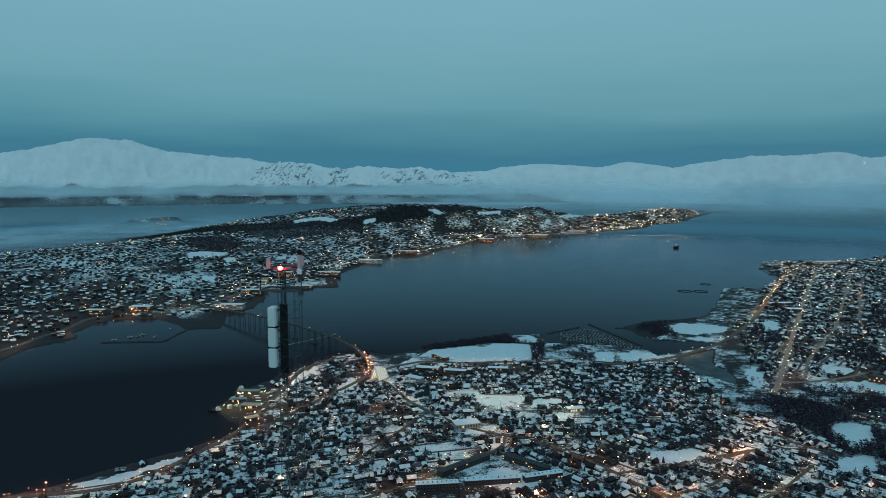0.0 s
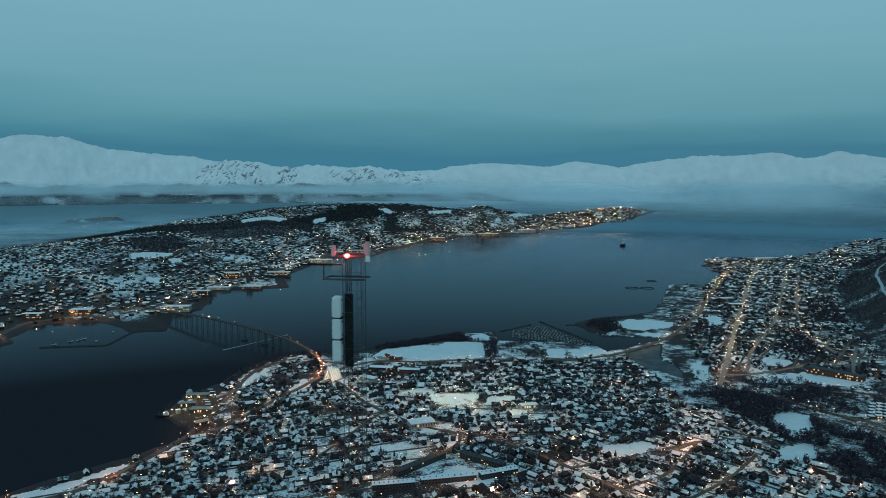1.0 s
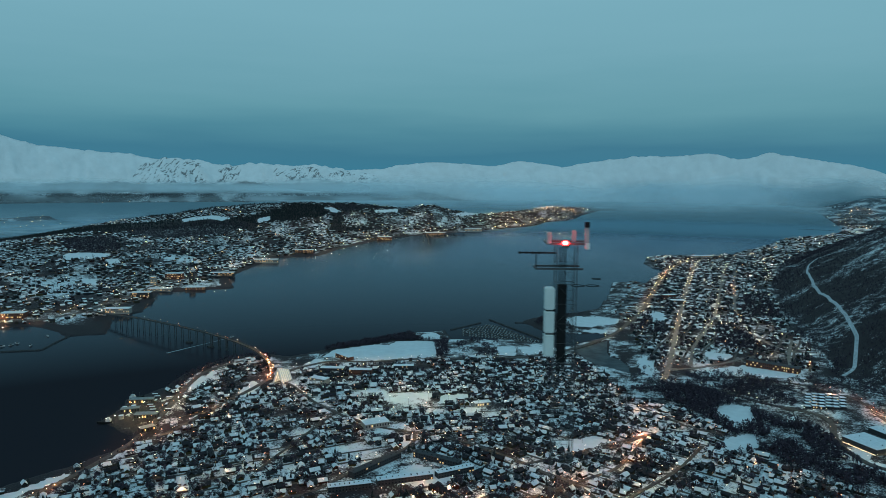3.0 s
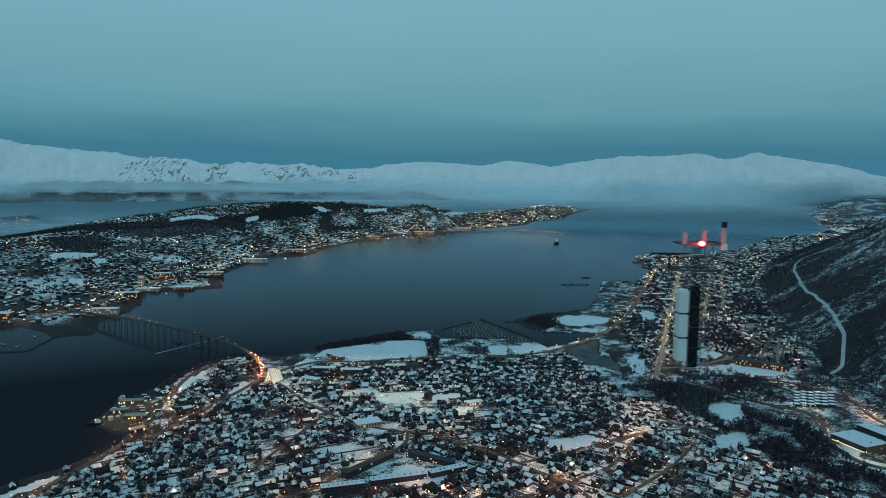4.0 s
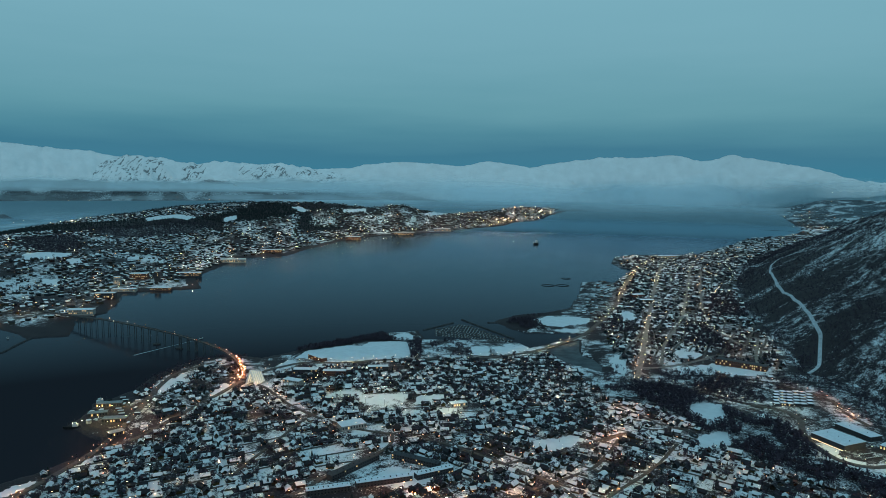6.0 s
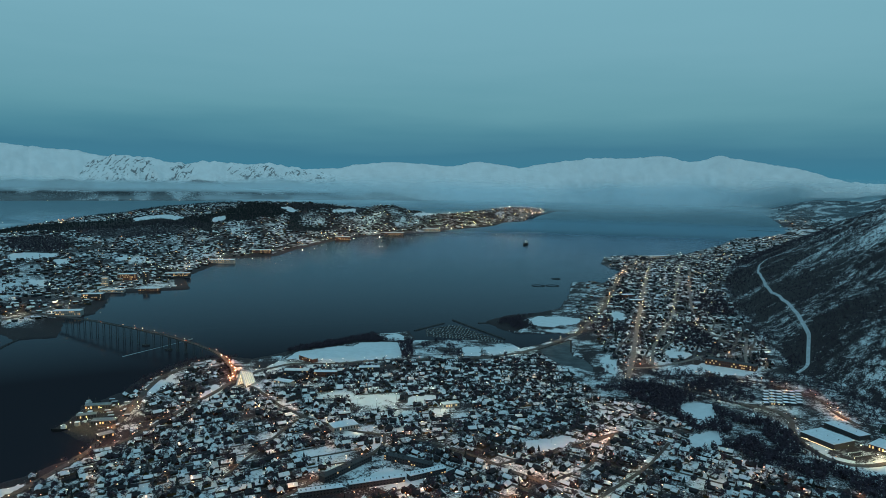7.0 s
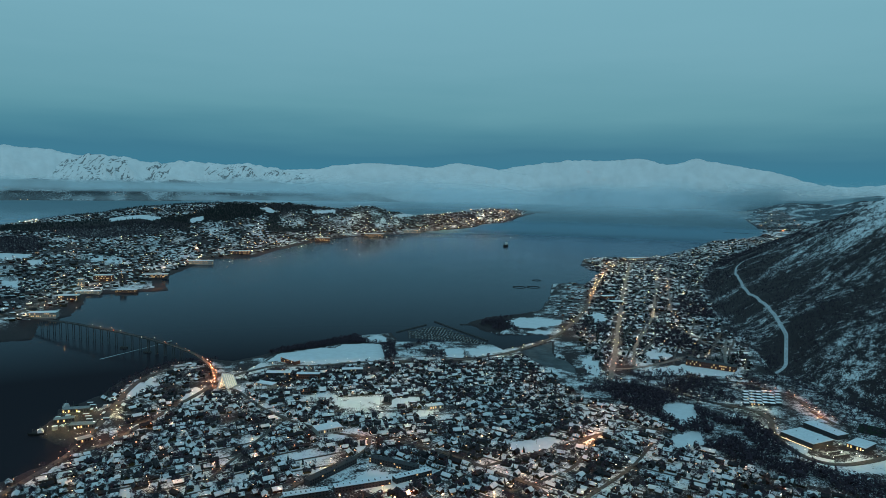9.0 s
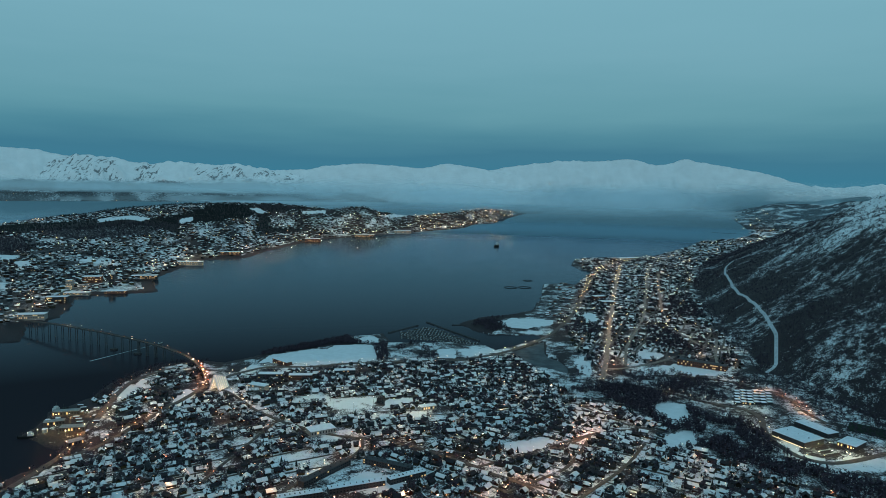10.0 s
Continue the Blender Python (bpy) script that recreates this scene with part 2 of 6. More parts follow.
def vnoise(x, y):
    """Smooth value noise, 0 to 1."""
    xi, yi = np.floor(x).astype(int), np.floor(y).astype(int)
    fx, fy = x - xi, y - yi
    fx, fy = fx * fx * (3 - 2 * fx), fy * fy * (3 - 2 * fy)
    g = lambda i, j: LATTICE[(xi + i) % 256, (yi + j) % 256]
    return (g(0, 0) * (1 - fx) + g(1, 0) * fx) * (1 - fy) + (g(0, 1) * (1 - fx) + g(1, 1) * fx) * fy


def fbm(x, y, octaves=4):
    s, a, n = 0.0, 0.5, 0.0
    for o in range(octaves):
        s, n = s + a * vnoise(x * 2 ** o + 17 * o, y * 2 ** o + 31 * o), n + a
        a *= 0.5
    return s / n


def smooth(v):
    v = np.clip(v, 0, 1)
    return v * v * (3 - 2 * v)


def shore(d):
    return -4.0 + 5.4 * smooth((d + 8) / 12)


def sea(x, y):
    """How high the sheet in place of the far water, and the shores in it, rise towards the rim of the place."""
    return 95 * smooth((np.hypot(x - 20, y) - 3600) / 850)


LIFT_AZ = [-60, -45, -41, -38, -35, -32, -29, -26, -23, -20, -17, -14, -10]
LIFT = [1.22, 1.22, 1.21, 1.13, 1.16, 1.54, 1.58, 1.71, 1.8, 1.68, 1.6, 1.9, 1.6]


def terrain(x, y):
    x, y = np.asarray(x, float), np.asarray(y, float)
    wob = (fbm(x / 22, y / 22, 3) - 0.5) * 9
    r, az = np.hypot(x, y), np.degrees(np.arctan2(x, y))
    dm = np.minimum(sd(MAIN, x, y) + wob, -sd(POND, x, y))
    z = shore(dm) + np.where(dm > 0, 12 * (1 - np.exp(-np.maximum(dm - 6, 0) / 200)), 0)
    d2 = (x - np.interp(y, BASE_Y, BASE_X)) * 0.88
    gully = fbm(x / 170, y / 420, 4)
    rise = np.maximum(d2, 0) * np.interp(y, STEEP_Y, STEEP) * smooth(d2 / 70 + 0.2)
    rise = np.minimum(rise, 330 + 0.25 * rise)
    z = z + rise * (0.86 + 0.28 * gully) + smooth(d2 / 60) * (7 + 30 * smooth((d2 - 120) / 250)) * (fbm(x / 34, y / 34, 4) - 0.5)
    z = np.maximum(z, np.where((dm > 0) & (x > 900), (62 + 40 * smooth((az - 19) / 6)) * smooth((dm - 4) / 300) * smooth((y - 3900) / 420) * (0.6 + 0.8 * fbm(x / 320, y / 200, 4)), -4))
    hill = np.where(dm > -5, 228 - 0.47 * np.hypot(x - 20, y + 5), -4)
    z = np.maximum(z, hill)
    di = sd(ISLE, x, y) + wob
    g = np.interp(y, [500, 1200, 1800, 2600, 3400, 4000, 4700], [14, 24, 48, 84, 104, 60, 6])
    lump = g * np.interp(az, LIFT_AZ, LIFT) * smooth((di - 10) / 620) * (0.8 + 0.4 * fbm(x / 300, y / 500, 3)) + 4 * smooth((di - 6) / 60)
    z = np.maximum(z, shore(di) + np.where(di > 0, lump, 0))
    z = np.maximum(z, shore(sd(AIRFIELD, x, y) + wob) + 0.6)
    far = r - 4440 + 60 * (fbm(az / 3, r * 0 + 3.0, 3) - 0.5)
    z = np.maximum(z, np.where(az < -9, shore(far) + np.minimum(0.6 * np.maximum(far - 8, 0), 62) * (0.6 + 0.8 * fbm(az / 3.0, r / 300, 3)) * smooth((-10.5 - az) / 6), -4))
    return z + sea(x, y)


# fields of clean snow, and what the land carries
FIELDS = {
    "shore_snow": [(-458, 394), (-447, 393), (-429, 407), (-420, 430), (-415, 470), (-420, 470), (-433, 440), (-442, 416), (-457, 402)],
    "golf": [(-363, 890), (-369, 928), (-330, 960), (-294, 970), (-295, 1003), (-228, 1019), (-212, 980), (-213, 914), (-267, 886)],
    "green": [(-270, 1052), (-250, 1078), (-238, 1063), (-229, 1034), (-259, 1024)],
    "spit": [(-53, 1240), (-29, 1278), (-2, 1276), (44, 1264), (44, 1232), (19, 1209), (-11, 1193), (-36, 1202)],
    "creekside": [(-19, 1163), (4, 1181), (27, 1180), (27, 1162)],
    "east_lawn": [(-133, 1003), (-109, 1019), (-99, 958), (-123, 950)],
    "east_park": [(-103, 1012), (-50, 1055), (-41, 1022), (-82, 975)],
    "meadow": [(142, 772), (167, 808), (186, 797), (178, 741), (157, 720)],
    "glade": [(139, 685), (171, 707), (170, 668), (144, 656)],
    "pitch": [(-13, 637), (1, 648), (20, 660), (33, 652), (20, 630), (0, 614), (-13, 620)],
    "court": [(-150, 512), (-130, 550), (-88, 541), (-100, 517)],
    "sport": [(-218, 731), (-169, 747), (-159, 730), (-169, 699), (-201, 697)],
    "sport_oval": [(-153, 736), (-132, 757), (-123, 748), (-137, 720), (-151, 712)],
    "sport_west": [(-257, 726), (-237, 748), (-220, 738), (-239, 714)],
    "club_yard": [(-120, 705), (-101, 713), (-99, 694), (-114, 689)],
    "schoolyard": [(155, 952), (206, 980), (270, 945), (272, 930), (200, 935), (158, 919)],
    "pondside": [(70, 991), (83, 1015), (96, 934), (86, 915), (76, 935)],
    "clearing": [(97, 1312), (121, 1355), (131, 1291), (109, 1250)],
    "loop": [(-468, 715), (-478, 742), (-468, 758), (-478, 780), (-468, 784), (-455, 752), (-447, 722), (-450, 700)],
    "bank": [(-388, 694), (-396, 746), (-380, 736), (-366, 677)],
    "beach": [(-470, 415), (-452, 462), (-432, 488), (-424, 478), (-440, 440), (-458, 408)],
    "school": [(160, 1015), (190, 1010), (205, 1040), (172, 1052)],
    "hallyard": [(274, 690), (262, 660), (284, 648), (310, 660), (330, 676), (350, 660), (345, 640), (280, 622), (246, 655), (240, 700)],
}
QUAY = [(-510, 580), (-510, 700), (-490, 715), (-452, 690), (-434, 634), (-412, 565)]
SPIT_TIP = [(-126, 1216), (-111, 1249), (-93, 1286), (-62, 1310), (-20, 1345), (-4, 1300), (-32, 1284), (-56, 1240), (-40, 1198), (-60, 1150), (-82, 1159), (-111, 1199)]
SHOREBELT = [(-289, 1072), (-322, 1024), (-372, 962), (-385, 928), (-372, 930), (-330, 964), (-296, 1006), (-232, 1022), (-262, 1030)]
FLATS = [(10, 1392), (55, 1290), (95, 1420), (115, 1640), (98, 1750), (45, 1748), (30, 1560)]
ISLE_FIELDS = {"top": [(-1557, 2283), (-1424, 2339), (-1388, 2347), (-1384, 2273), (-1506, 2208)], "west_field": [(-1420, 1560), (-1350, 1645), (-1310, 1581), (-1325, 1521), (-1360, 1480)],
               "pasture": [(-1321, 2417), (-1303, 2491), (-1275, 2430), (-1290, 2361)], "park": [(-1177, 1338), (-1144, 1346), (-1095, 1301), (-1129, 1296)],
               "lawn": [(-1294, 1561), (-1280, 1603), (-1232, 1539), (-1249, 1516)], "bright": [(-768, 3391), (-720, 3640), (-675, 3608), (-723, 3455)],
               "north_field": [(-1087, 3114), (-1015, 3235), (-1005, 3204), (-1070, 3104)], "ski_jump": [(-1250, 2903), (-1242, 2961), (-1191, 2934), (-1201, 2883)]}
WOOD_RIVER = [(60, 835), (96, 811), (117, 777), (142, 736), (169, 675), (190, 637), (224, 607), (251, 584), (285, 555), (330, 560), (300, 592), (270, 612), (252, 634), (240, 668), (240, 712), (228, 752), (188, 772), (150, 845), (110, 862)]
WOODS_ISLE = [[(-2300, 2350), (-1921, 2155), (-1730, 2168), (-1616, 2285), (-1371, 2327), (-1299, 2376), (-1227, 2246), (-1364, 2171), (-1530, 2077), (-1597, 1927), (-1760, 1841), (-2250, 1850)],
              [(-2300, 2640), (-1760, 2355), (-1726, 2511), (-1570, 2499), (-1468, 2663), (-1373, 2774), (-1800, 3180), (-2250, 2800)],
              [(-1345, 2691), (-1340, 2812), (-1272, 2954), (-1205, 2835), (-1219, 2662), (-1236, 2497), (-1290, 2361), (-1380, 2342), (-1348, 2446)],
              [(-1258, 2973), (-1165, 3097), (-1017, 3242), (-1090, 3123), (-1194, 2961)], [(-1201, 2883), (-1170, 2935), (-1102, 2735), (-1011, 2897), (-1007, 2816), (-1095, 2601)]]
BIRCHES_ISLE = [[(-1591, 2020), (-1291, 2302), (-1280, 2171), (-1320, 2069), (-1378, 2005), (-1506, 1937)], [(-1600, 1740), (-1528, 1868), (-1379, 1702), (-1376, 1620), (-1421, 1594)]]
EAST = [(-120, 570), (0, 480), (60, 400), (310, 460), (270, 562), (222, 598), (186, 628), (165, 666), (138, 728), (112, 770), (60, 806), (40, 790), (-20, 700)]
ROADS = {
    "round_road": ([(-468 + 8 * math.cos(k * math.pi / 8), 381 + 8 * math.sin(k * math.pi / 8)) for k in range(17)], 4.0),
    "shore_road": ([(-540, 280), (-500, 342), (-473, 368), (-443, 381), (-421, 400), (-410, 426), (-409, 458), (-410, 490), (-411, 526), (-416, 560), (-424, 588), (-436, 634), (-453, 676), (-470, 722), (-482, 767), (-481, 795), (-462, 838)], 6.5),
    "bridge_road": ([(-411, 545), (-399, 560), (-391, 585), (-388, 627), (-384, 660), (-380, 714), (-380, 750), (-379, 764)], 6.0),
    "mid_road": ([(-378, 756), (-344, 744), (-288, 688), (-242, 655), (-185, 628), (-127, 620), (-92, 609), (-41, 580), (-15, 557), (7, 548), (22, 530), (45, 490)], 3.6),
    "coast_road": ([(-379, 775), (-370, 820), (-345, 862), (-290, 866), (-224, 897), (-164, 918), (-95, 945), (-47, 998), (-14, 1052), (12, 1098), (43, 1168), (75, 1279), (98, 1407), (129, 1632), (148, 1797), (191, 2043), (261, 2252), (420, 2540)], 7.0),
    "fork_road": ([(-290, 866), (-283, 813), (-289, 774), (-300, 742)], 4.5),
    "north_road": ([(98, 884), (101, 893), (113, 976), (128, 1093), (143, 1218), (181, 1519), (235, 1915), (269, 2140), (330, 2380)], 6.5),
    "upper_road": ([(140, 975), (139, 964), (154, 1075), (172, 1148), (197, 1233), (223, 1358), (264, 1609), (319, 1943), (362, 2176)], 4.5),
    "hill_road": ([(255, 1323), (267, 1427), (302, 1661), (356, 1984)], 4.5),
    "hill_street": ([(202, 1248), (238, 1248), (254, 1188), (271, 1101), (292, 1069), (322, 1075)], 5.0),
    "steep_street": ([(308, 1154), (278, 1040), (269, 992)], 4.0),
    "school_road": ([(105, 960), (121, 948), (141, 958), (175, 981), (203, 1008), (223, 1033), (271, 1032)], 5.0),
    "hall_road": ([(98, 884), (140, 872), (170, 854), (199, 819), (226, 802), (253, 790), (258, 761), (248, 725), (246, 690), (256, 652), (277, 639), (306, 652), (326, 665), (380, 700)], 6.0),
    "wood_road": ([(190, 925), (225, 918), (259, 906), (285, 881), (305, 861), (314, 830), (312, 789), (322, 755)], 4.5),
    "court_road": ([(-230, 430), (-190, 488), (-176, 529), (-150, 574), (-143, 600), (-150, 622)], 3.4),
    "field_road": ([(-38, 573), (-3, 602), (34, 626), (70, 679)], 3.4),
    "east_street": ([(-50, 470), (-17, 520), (13, 553), (42, 586), (60, 639), (70, 679)], 3.0),
    "south_street": ([(20, 480), (59, 544), (80, 577), (97, 606), (112, 643), (120, 662)], 3.0),
    "long_street": ([(34, 640), (70, 679), (102, 697), (137, 708)], 3.0),
    "north_street": ([(60, 780), (87, 747), (110, 715)], 3.0),
    "west_street": ([(-257, 500), (-257, 534), (-254, 586), (-250, 650)], 3.0),
    "ski_trail": ([(627, 1928), (607, 1979), (578, 2004), (553, 1988), (518, 1921), (484, 1793), (454, 1621), (440, 1560), (426, 1460), (410, 1271), (384, 1108), (345, 985), (322, 955)], 4.6),
}
ROADS["wood_lane"] = ([(427, 2077), (507, 2148), (541, 2032)], 5.0)
ISLE_ROADS = {"quay_road": [(-930, 560), (-960, 700), (-990, 800), (-1035, 890), (-1005, 945), (-935, 985), (-915, 1030), (-930, 1150), (-985, 1330), (-975, 1560), (-1010, 1790), (-1040, 1960), (-960, 2100), (-960, 2300), (-950, 2600), (-925, 2810), (-760, 3070), (-630, 3190), (-535, 3395), (-385, 3680), (-345, 3790)],
              "ridge_road": [(-1500, 2280), (-1380, 2420), (-1300, 2560), (-1330, 2700)]}


def in_any(polys, x, y, pad=0.0):
    hit = np.zeros(x.shape, bool)
    pad = pad + 12 * (fbm(x / 14 + 5, y / 14, 3) - 0.5)
    for p in polys:
        hit |= sd(p, x, y) > -pad
    return hit


def near_road(x, y, pad):
    hit = np.zeros(x.shape, bool)
    for line, width in ROADS.values():
        hit |= to_line(line, x, y) < width / 2 + pad
    return hit


def link_mesh(name, verts, faces, mats, index=None, parent=None, smooth_faces=False):
    """One mesh object from arrays: verts (n, 3), faces (m, 3 or 4)."""
    me = bpy.data.meshes.new(name)
    verts, faces = np.asarray(verts, np.float32), np.asarray(faces, np.int32)
    me.vertices.add(len(verts))
    me.vertices.foreach_set("co", verts.ravel())
    k = faces.shape[1]
    me.loops.add(faces.size)
    me.loops.foreach_set("vertex_index", faces.ravel())
    me.polygons.add(len(faces))
    me.polygons.foreach_set("loop_start", np.arange(0, faces.size, k, dtype=np.int32))
    for m in mats:
        me.materials.append(m)
    if index is not None:
        me.polygons.foreach_set("material_index", np.asarray(index, np.int32))
    me.polygons.foreach_set("use_smooth", np.full(len(faces), smooth_faces))
    me.update(calc_edges=True)
    me.validate()
    ob = new(name, me)
    if parent:
        ob.parent = parent
    return ob


def cover_of(ob, values):
    at = ob.data.attributes.new("cover", "FLOAT", "POINT")
    at.data.foreach_set("value", np.asarray(values, np.float32))


def scatter(name, shape, spots, turns, scales, mats, label, category):
    """Many alike small pieces joined into one object. shape: (verts, faces, material index)."""
    v, f, mi = (np.asarray(a) for a in shape)
    n, c, s = len(spots), np.cos(turns)[:, None], np.sin(turns)[:, None]
    w = v[None] * scales[:, None, :]
    out = np.stack([w[..., 0] * c - w[..., 1] * s, w[..., 0] * s + w[..., 1] * c, w[..., 2]], -1) + spots[:, None, :]
    faces = (f[None] + (np.arange(n) * len(v))[:, None, None]).reshape(-1, f.shape[1])
    ob = link_mesh(name, out.reshape(-1, 3), faces, mats, np.tile(mi, n))
    return tagged(ob, label, category, kind="stuff")


# ---- shapes for things and parts ----
def beam(bm, a, b, w, h=None):
    a, b = Vector(a), Vector(b)
    d = b - a
    m = Matrix.Translation((a + b) / 2) @ d.to_track_quat("Z", "Y").to_matrix().to_4x4() @ Matrix.Diagonal((w, h or w, d.length, 1))
    bmesh.ops.create_cube(bm, size=1, matrix=m)


def box(bm, x0, y0, z0, x1, y1, z1, m=None):
    t = Matrix.Translation(((x0 + x1) / 2, (y0 + y1) / 2, (z0 + z1) / 2)) @ Matrix.Diagonal((x1 - x0, y1 - y0, z1 - z0, 1))
    return bmesh.ops.create_cube(bm, size=1, matrix=(m or Matrix()) @ t)["verts"]


def tube(bm, a, b, r, n=10, r2=None):
    a, b = Vector(a), Vector(b)
    d = b - a
    m = Matrix.Translation((a + b) / 2) @ d.to_track_quat("Z", "Y").to_matrix().to_4x4()
    bmesh.ops.create_cone(bm, cap_ends=True, segments=n, radius1=r, radius2=r if r2 is None else r2, depth=d.length, matrix=m)


def part(name, bm, material, parent, label=""):
    me = bpy.data.meshes.new(name)
    bm.to_mesh(me)
    bm.free()
    me.materials.append(material)
    ob = new(name, me)
    ob.parent = parent
    return tagged(ob, label) if label else ob


def thing(name, at, label, category, group="", turn=0.0):
    e = new(name)
    e.matrix_world = pose(*at, 0, 0, turn)
    return tagged(e, label, category, group)


# ---- ground and sea ----
def build_ground():
    fan = np.radians(np.linspace(-58, 31, 640))
    rest = np.radians(np.linspace(31, 302, 120))[1:-1]
    ang = np.concatenate([fan, rest])
    rad = np.concatenate([np.geomspace(0.4, 400, 40)[:-1], np.geomspace(400, 5600, 410)])
    A, R = np.meshgrid(ang, rad, indexing="ij")
    X, Y = 20 + R * np.sin(A), R * np.cos(A)
    Z = terrain(X, Y)
    na, nr = A.shape
    i = np.arange(na * nr).reshape(na, nr)
    j = np.roll(i, -1, axis=0)
    faces = np.stack([i[:, :-1], j[:, :-1], j[:, 1:], i[:, 1:]], -1).reshape(-1, 4)
    zf, x, y = Z.ravel(), X.ravel(), Y.ravel()
    over = zf - sea(x, y)
    faces = faces[over[faces].max(axis=1) > -3.9]
    cov = 0.495 + 0.46 * (fbm(x / 26, y / 26, 3) - 0.5) - 0.04 * smooth((y - 900) / 120)
    d2 = x - np.interp(y, BASE_Y, BASE_X)
    cov = np.where((d2 > 0) & (y < 3200), 0.355 + 0.40 * (fbm((y * 0.8 - x * 0.55) / 40, (x * 0.8 + y * 0.55) / 160, 4) - 0.5) + 0.26 * (fbm(x / 9, y / 13, 3) - 0.5) + 0.24 * smooth((zf - 130) / 150) + 0.06 * smooth((d2 - 90) / 120) * smooth((y - 1050) / 300), cov)
    cov = np.where((y >= 3300) & (x > 700), 0.40 + 0.9 * (fbm(x / 60, y / 26, 4) - 0.5), cov)
    cov = np.where((x > 60) & (y > 500) & (y < 930) & (d2 < 0) & ~in_any([EAST], x, y), 0.455 + 0.30 * (fbm(x / 16, y / 16, 3) - 0.5), cov)
    cov = np.where((x < -150) & (y < 870) & (sd(MAIN, x, y) > 0), 0.49 + 0.46 * (fbm(x / 26, y / 26, 3) - 0.5), cov)
    cov = np.where((x < -370) & (y > 560) & (y < 900) & (sd(MAIN, x, y) > 0), 0.43 + 0.5 * (fbm(x / 16, y / 16, 3) - 0.5), cov)
    cov = np.where(in_any([SHOREBELT, SPIT_TIP], x, y), 0.2, cov)
    cov = np.where(in_any([QUAY], x, y), 0.33 + 0.45 * (fbm(x / 9, y / 9, 3) - 0.5), cov)
    cov = np.where(in_any([WOOD_RIVER], x, y), 0.46, cov)
    cov = np.where((x > 60) & (y > 900) & (y < 2700) & (d2 < 0), 0.425 + 0.40 * (fbm(x / 26, y / 26, 3) - 0.5), cov)
    cov = np.where(sd(ISLE, x, y) > 0, 0.46 - 0.09 * smooth((1350 - y) / 500) - 0.06 * smooth((y - 2500) / 300) + 0.5 * (fbm(x / 60, y / 90, 3) - 0.5), cov)
    cov = np.where(in_any(WOODS_ISLE, x, y), 0.16, cov)
    cov = np.where(in_any(BIRCHES_ISLE, x, y), 0.40, cov)
    cov = np.where(in_any([*FIELDS.values(), *ISLE_FIELDS.values()], x, y), 0.95, cov)
    cov = np.where(in_any([FIELDS["sport"], FIELDS["sport_west"], FIELDS["sport_oval"], FIELDS["hallyard"]], x, y), 0.62 + 0.5 * (fbm(x / 14, y / 14, 3) - 0.5), cov)
    cov = np.where(in_any([FLATS], x, y), 0.43 + 0.3 * (fbm(x / 18, y / 18, 3) - 0.5), cov)
    cov = np.where((np.hypot(x, y) > 4300) & (x < 500), 0.40 + 0.5 * (fbm(np.degrees(np.arctan2(x, y)) / 1.3, np.hypot(x, y) / 45, 4) - 0.42), cov)
    cov = np.where(sd(AIRFIELD, x, y) > 0, 0.40 + 0.6 * (fbm(x / 90, y / 40, 3) - 0.5), cov)
    cov = np.where((sd(ISLE, x, y) > 0) & (sd(ISLE, x, y) < 26), 0.24 + 0.4 * (fbm(x / 12, y / 12, 3) - 0.5), cov)
    cov = np.where((over < 0.9) | ((x < -370) & (y > 330) & (y < 960) & ~in_any([FIELDS["shore_snow"]], x, y) & (sd(MAIN, x, y) < 8 + 22 * fbm(x / 18, y / 18, 2))), 0.26 + 0.4 * (fbm(x / 7, y / 7, 3) - 0.5), cov)
    used = np.zeros(len(x), bool)
    used[faces] = True
    remap = np.cumsum(used) - 1
    ob = link_mesh("ground", np.stack([x, y, zf], -1)[used], remap[faces], [M_ground], smooth_faces=True)
    cover_of(ob, cov[used])
    tagged(ob, "snow-covered coast, town ground and hillside", "ground", kind="structure")


build_ground()


def build_sea():
    A, R = np.meshgrid(np.linspace(0, 2 * np.pi, 181)[:-1], np.array([2.0, 300, 1000, 2500, 3640.0]), indexing="ij")
    n, m = A.shape
    i = np.arange(n * m).reshape(n, m)
    j = np.roll(i, -1, axis=0)
    f = np.stack([i[:, :-1], i[:, 1:], j[:, 1:], j[:, :-1]], -1).reshape(-1, 4)[:, ::-1]
    ob = link_mesh("water", np.stack([20 + R * np.sin(A), R * np.cos(A), 0 * R], -1).reshape(-1, 3), f, [M_water], smooth_faces=True)
    tagged(ob, "dark calm fjord water at dusk", "sea", kind="structure")


build_sea()


